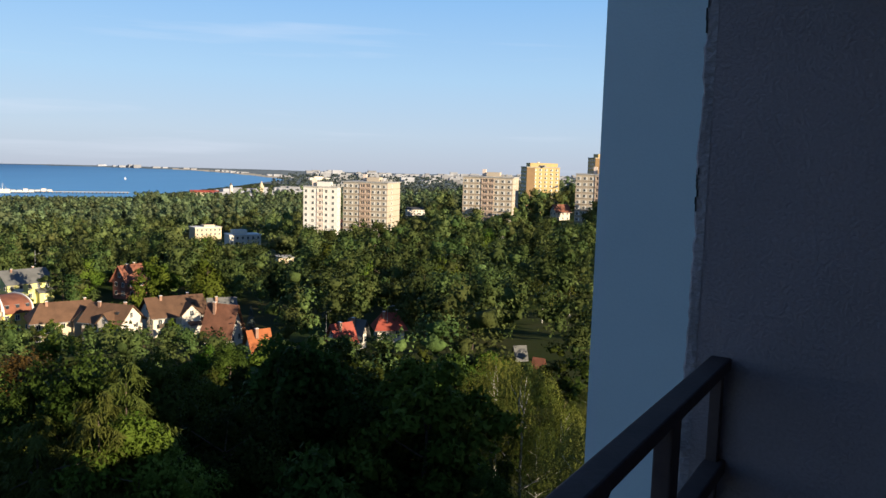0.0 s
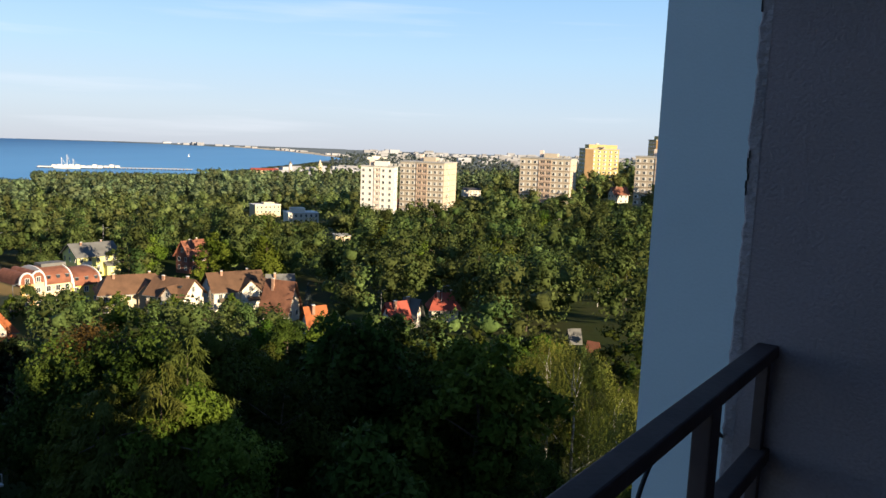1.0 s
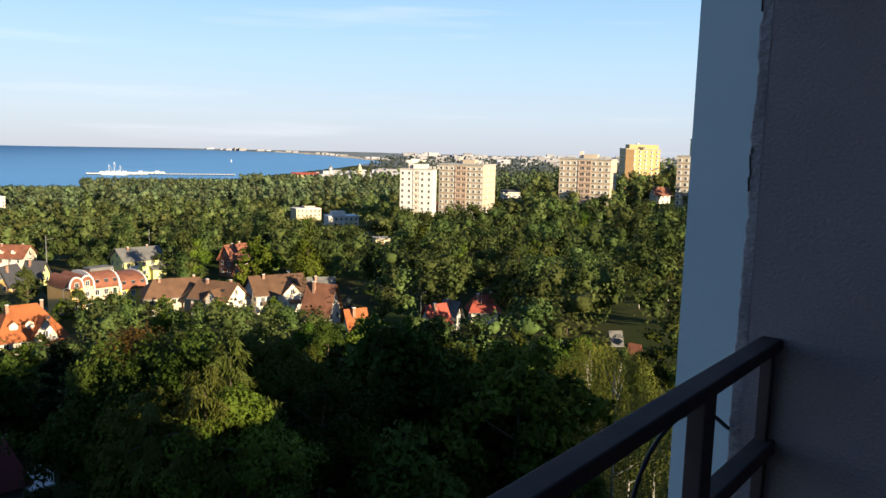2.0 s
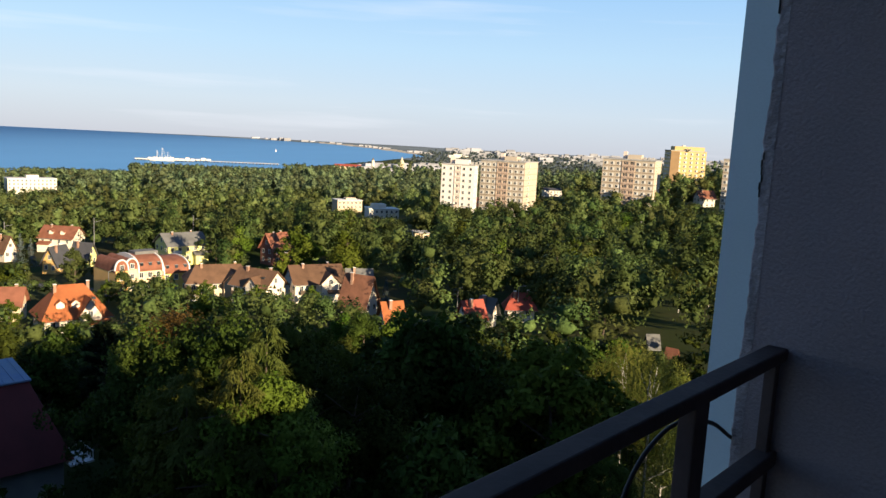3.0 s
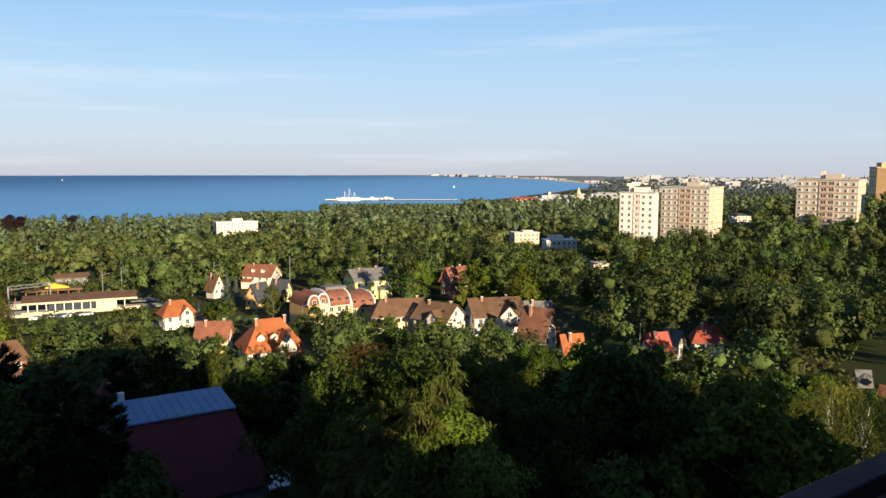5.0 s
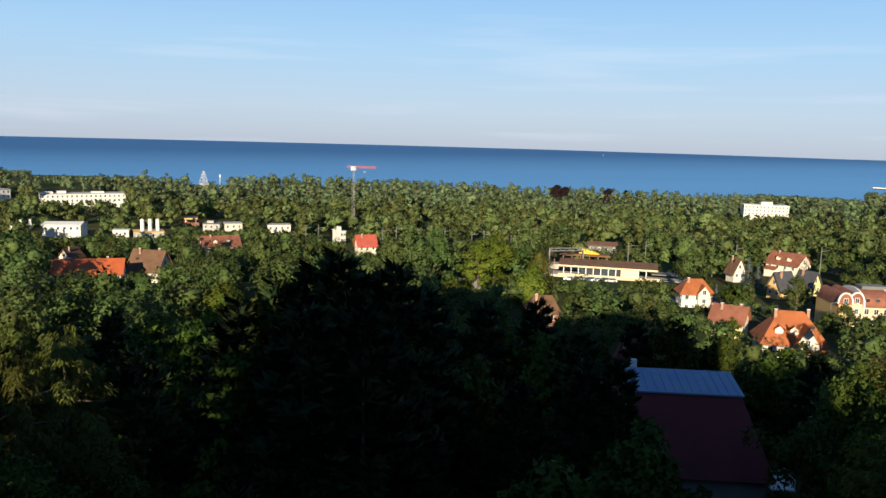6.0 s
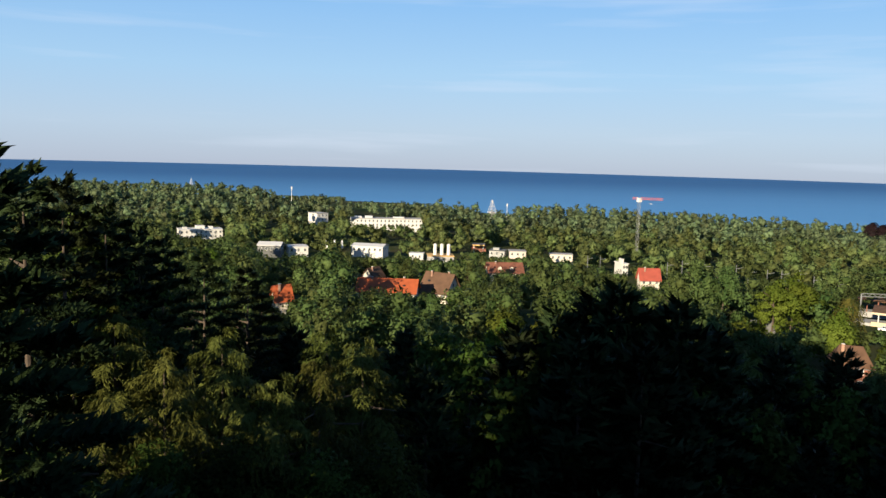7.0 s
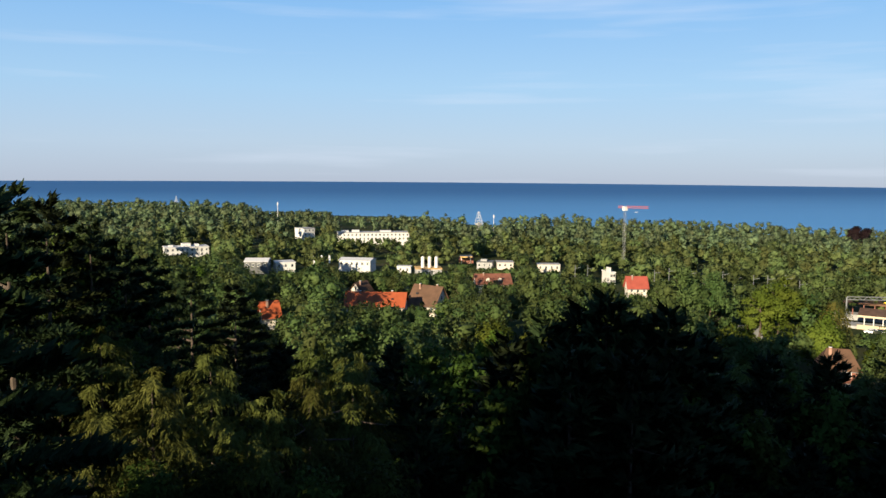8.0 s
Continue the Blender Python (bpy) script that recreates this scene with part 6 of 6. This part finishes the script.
        plant(kind, (3 if d < 52 else 2) if 15 < yw < 33 or yw > 82 or yw < -2 else 1, 0, x, y, z, EYE.z + d * math.tan(radians(fall)) - z, yw * 7, "trees close below the balcony")
    # trees of the gardens and the slope
    for kind, yw, d, fall, h in (("light", 20.7, 228, -7.1, 0), ("light", 19.9, 232, -7.6, 0), ("broadleaf", 36.5, 207, -11.0, 0), ("light", 39.3, 180, -12.0, 0), ("broadleaf", 34.7, 168, -13.0, 0), ("light", 29.5, 205, -11.0, 0), ("broadleaf", 28.1, 199, -11.3, 0), ("broadleaf", 24.7, 188, -11.5, 0), ("light", 19.4, 186, -11.3, 0), ("broadleaf", 21.2, 184, -11.9, 0), ("broadleaf", 17.3, 176, -12.2, 0), ("light", 41.7, 216, -11.3, 0), ("broadleaf", 44.2, 226, -9.7, 0), ("light", 46.0, 230, -9.9, 0), ("birch", 48.4, 214, -10.6, 0), ("light", 50.6, 204, -10.9, 0), ("broadleaf", 43.2, 204, -11.6, 0), ("spruce", 38.0, 280, -8.0, 0), ("birch", 2.4, 212, -7.9, 0), ("birch", -7.5, 190, -7.8, 0), ("birch", -5.4, 205, -8.4, 0), ("birch", -1.0, 228, -7.7, 0), ("birch", -9.5, 200, -8.6, 0), ("birch", 1.2, 240, -7.2, 0), ("light", 7.7, 222, -8.3, 0), ("poplar", 10.6, 345, -4.6, 0), ("poplar", 11.4, 350, -4.3, 0), ("broadleaf", 9.6, 342, -5.0, 0), ("broadleaf", 8.3, 338, -5.1, 0), ("broadleaf", 7.2, 345, -5.2, 0), ("broadleaf", 5.8, 340, -5.6, 0), ("broadleaf", 4.3, 350, -5.0, 0), ("poplar", 2.8, 340, -4.9, 0), ("broadleaf", -2.2, 350, -4.7, 0), ("poplar", -4.0, 348, -4.4, 0), ("broadleaf", -5.2, 340, -4.1, 0), ("poplar", -6.6, 330, -4.3, 0), ("broadleaf", -9.8, 330, -4.2, 0), ("broadleaf", 0.4, 350, -4.6, 0), ("broadleaf", 26.2, 262, -6.9, 0), ("light", 24.9, 246, -8.7, 0), ("broadleaf", 32.4, 200, -10.2, 0), ("light", 33.4, 204, -10.9, 0), ("broadleaf", 31.2, 196, -10.9, 0), ("broadleaf", 35.4, 232, -8.7, 0), ("spruce", 38.6, 262, -7.7, 0), ("light", 27.0, 196, -11.0, 0), ("broadleaf", 11.6, 200, -10.8, 0), ("broadleaf", 32.9, 226, -9.8, 0), ("broadleaf", 31.9, 220, -10.3, 0), ("light", 26.1, 204, -11.3, 0), ("broadleaf", 35.0, 246, -9.3, 0), ("pine", 38.4, 262, -8.7, 0), ("light", 23.4, 188, -11.3, 0), ("light", 28.6, 238, -9.3, 0), ("broadleaf", 43.9, 300, -9.0, 0), ("spruce", 40.6, 262, -9.7, 0), ("russet", 44.6, 380, -8.9, 0), ("spruce", 13.9, 196, -10.5, 0), ("spruce", 8.6, 205, -10.3, 0), ("spruce", 77.3, 236, -8.5, 0), ("spruce", 75.9, 232, -8.8, 0), ("spruce", 76.6, 224, -9.3, 0), ("poplar", 79.0, 240, -7.6, 0), ("poplar", 69.3, 240, -7.9, 0), ("spruce", 71.5, 330, -7.2, 0), ("spruce", 70.0, 300, -8, 0),
                                 ("light", 72.8, 262, -8.6, 0), ("light", 71.6, 258, -8.9, 0), ("broadleaf", 62.9, 216, -6.6, 0), ("broadleaf", 60.9, 222, -6.9, 0), ("broadleaf", 64.3, 214, -7.6, 0), ("light", 56.4, 228, -7.1, 0), ("light", 57.6, 222, -7.7, 0), ("birch", 53.1, 222, -8.4, 0), ("broadleaf", 54.7, 236, -7.8, 0), ("light", 59.6, 186, -10.4, 0), ("copper", 52.2, 780, -3.5, 0), ("copper", 48.5, 800, -3.6, 0), ("copper", 51.6, 785, -3.6, 0)):
        x, y = polar(yw, d)
        z = ground(x, y)
        if kind == "light" and 19 < yw < 22:                          # a gap in the woods added toward the sun so these are lit
            SITES.append((x + 7.9, y - 6.2, 7.0))
        plant(kind, 4 if d < 300 else 0, 0, x, y, z, EYE.z + d * math.tan(radians(fall)) - z, yw * 11, "trees among the houses")
        spots.append((x, y, 4))
    made = tries = 0
    while made < 125 and tries < 30000:
        tries += 1
        yw, d = rng.uniform(-13, 113), 128 + 190 * rng.uniform() ** 0.8
        x, y = polar(yw, d)
        if not room(x, y, 3.0) or not free(x, y, 3):
            continue
        z = ground(x, y)
        kind = str(rng.choice(["broadleaf", "broadleaf", "light", "birch" if yw < 10 else "broadleaf", "poplar", "larch" if yw > 80 else "light"]))
        h = {"poplar": rng.uniform(14, 20), "birch": rng.uniform(11, 17)}.get(kind, rng.uniform(9, 16))
        h = min(h, clear_limit(yw, d, 4) - 0.3 - z)
        if h < 3.0:
            continue
        plant(kind, 0, int(rng.integers(0, 3)), x, y, z, h, rng.uniform(0, 360), "trees among the houses")
        spots.append((x, y, 2.6))
        made += 1
    return spots


def joined_woods(name, label, count, d0, d1, yaw0, yaw1, clumps, lobes, size, mat_, hmin, hmax, seed, taken=(), slim=0.43, fill=0.6, lump=0.6):
    """Woods beyond counting: every tree a lobed crown of leaf clumps, joined into one mesh."""
    rng = np.random.default_rng(seed)
    protos = []
    for k in range(7):
        shape = ("round", "round", "column", "round", "cone", "round", "column")[k]
        p, nr, cs, rs = lobed_crown(rng, 1.0, 0.12, (0.40, 0.36, 0.20, 0.44, 0.24, 0.38, 0.24)[k], lobes, clumps, 0.1, shape, 1.15 + 1.6 / lobes, 0.62, lump)
        protos.append((p, nr, *lobe_cores(cs, rs, rng, fill, fill), *((0.9, 0.9, 1.25, 1.0, 1.1, 0.8, 1.35)[k:k + 1])))
    vs, fs, ns, tones, base = [], [], [], [], 0
    made = tries = 0
    while made < count and tries < count * 6:
        tries += 1
        yw = rng.uniform(yaw0, yaw1)
        d = (d0 ** 2 + (d1 ** 2 - d0 ** 2) * rng.uniform()) ** 0.5
        if d > table(yw, COAST) - 45:
            continue
        x, y = polar(yw, d)
        z = ground(x, y)
        h = rng.uniform(hmin, hmax)
        if (CORNER - Vector((x, y, CORNER.z))).dot(NV) > -8:
            continue
        k = int(rng.choice((2, 4, 6))) if rng.uniform() < slim else int(rng.choice((0, 1, 3, 5)))    # slim: the share of narrow trees
        lim = clear_limit(yw, d, h * 0.3) - 0.4 - z
        h = min(h * protos[k][5], lim)
        if d > 560:
            h = min(h, EYE.z + d * math.tan(radians(table(yw, SKYLINE) - (rng.uniform(-0.15, 0.55) if rng.uniform() < 0.9 else rng.uniform(-0.4, 0)))) - z)
        if h < min(3.5, hmin) or not free(x, y, 3) or any((x - a) ** 2 + (y - b) ** 2 < (c + 1.0) ** 2 for a, b, c in taken):
            continue
        p, nr, cv, cf, cn, _ = protos[k]
        a = rng.uniform(0, 2 * math.pi)
        c, s = math.cos(a), math.sin(a)
        rot = np.array([[c, -s, 0], [s, c, 0], [0, 0, 1]])
        wide = h * rng.uniform(0.8, 1.25) if h > 6 else h * 1.5
        stretch, at = np.array([wide, wide, h]), np.array([x, y, z])
        v, f, nv = leaf_quads((p * stretch) @ rot.T + at, nr @ rot.T, size * (0.55 + h / 26), rng, 0.9, 0.8)
        vs += [v, (cv * stretch) @ rot.T + at]
        fs += [f + base, cf + base + len(v)]
        ns += [nv, cn @ rot.T]
        tones.append(np.full(len(v) + len(cv), rng.uniform()))
        base += len(v) + len(cv)
        made += 1
    me = leaf_mesh(name, np.concatenate(vs), np.concatenate(fs), np.concatenate(ns), mat_, np.concatenate(tones))
    return tagged(new(name, me), label, "woods", kind="stuff")


TAKEN = [(a, b, c + 1.5) for a, b, c in grow_woods()]
joined_woods("undergrowth", "dense dark shrubs and saplings under the trees", 800, 36, 140, -14, 116, 70, 4, 0.85, M_LEAF, 3, 7, 35)
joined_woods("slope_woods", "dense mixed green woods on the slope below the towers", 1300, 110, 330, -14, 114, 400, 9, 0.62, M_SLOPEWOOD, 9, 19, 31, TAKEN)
# from here outward the belts use greens with haze painted in
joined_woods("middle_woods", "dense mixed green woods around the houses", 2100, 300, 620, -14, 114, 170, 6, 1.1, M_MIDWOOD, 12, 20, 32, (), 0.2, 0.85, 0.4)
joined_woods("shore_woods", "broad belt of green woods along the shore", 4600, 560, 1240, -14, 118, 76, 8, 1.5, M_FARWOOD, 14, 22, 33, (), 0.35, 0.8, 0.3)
joined_woods("distant_woods", "distant woods on the coastal plain, haze put into their colour", 1700, 1200, 3400, -14, 12.5, 30, 3, 4.0, M_HAZEWOOD, 11, 17, 34)
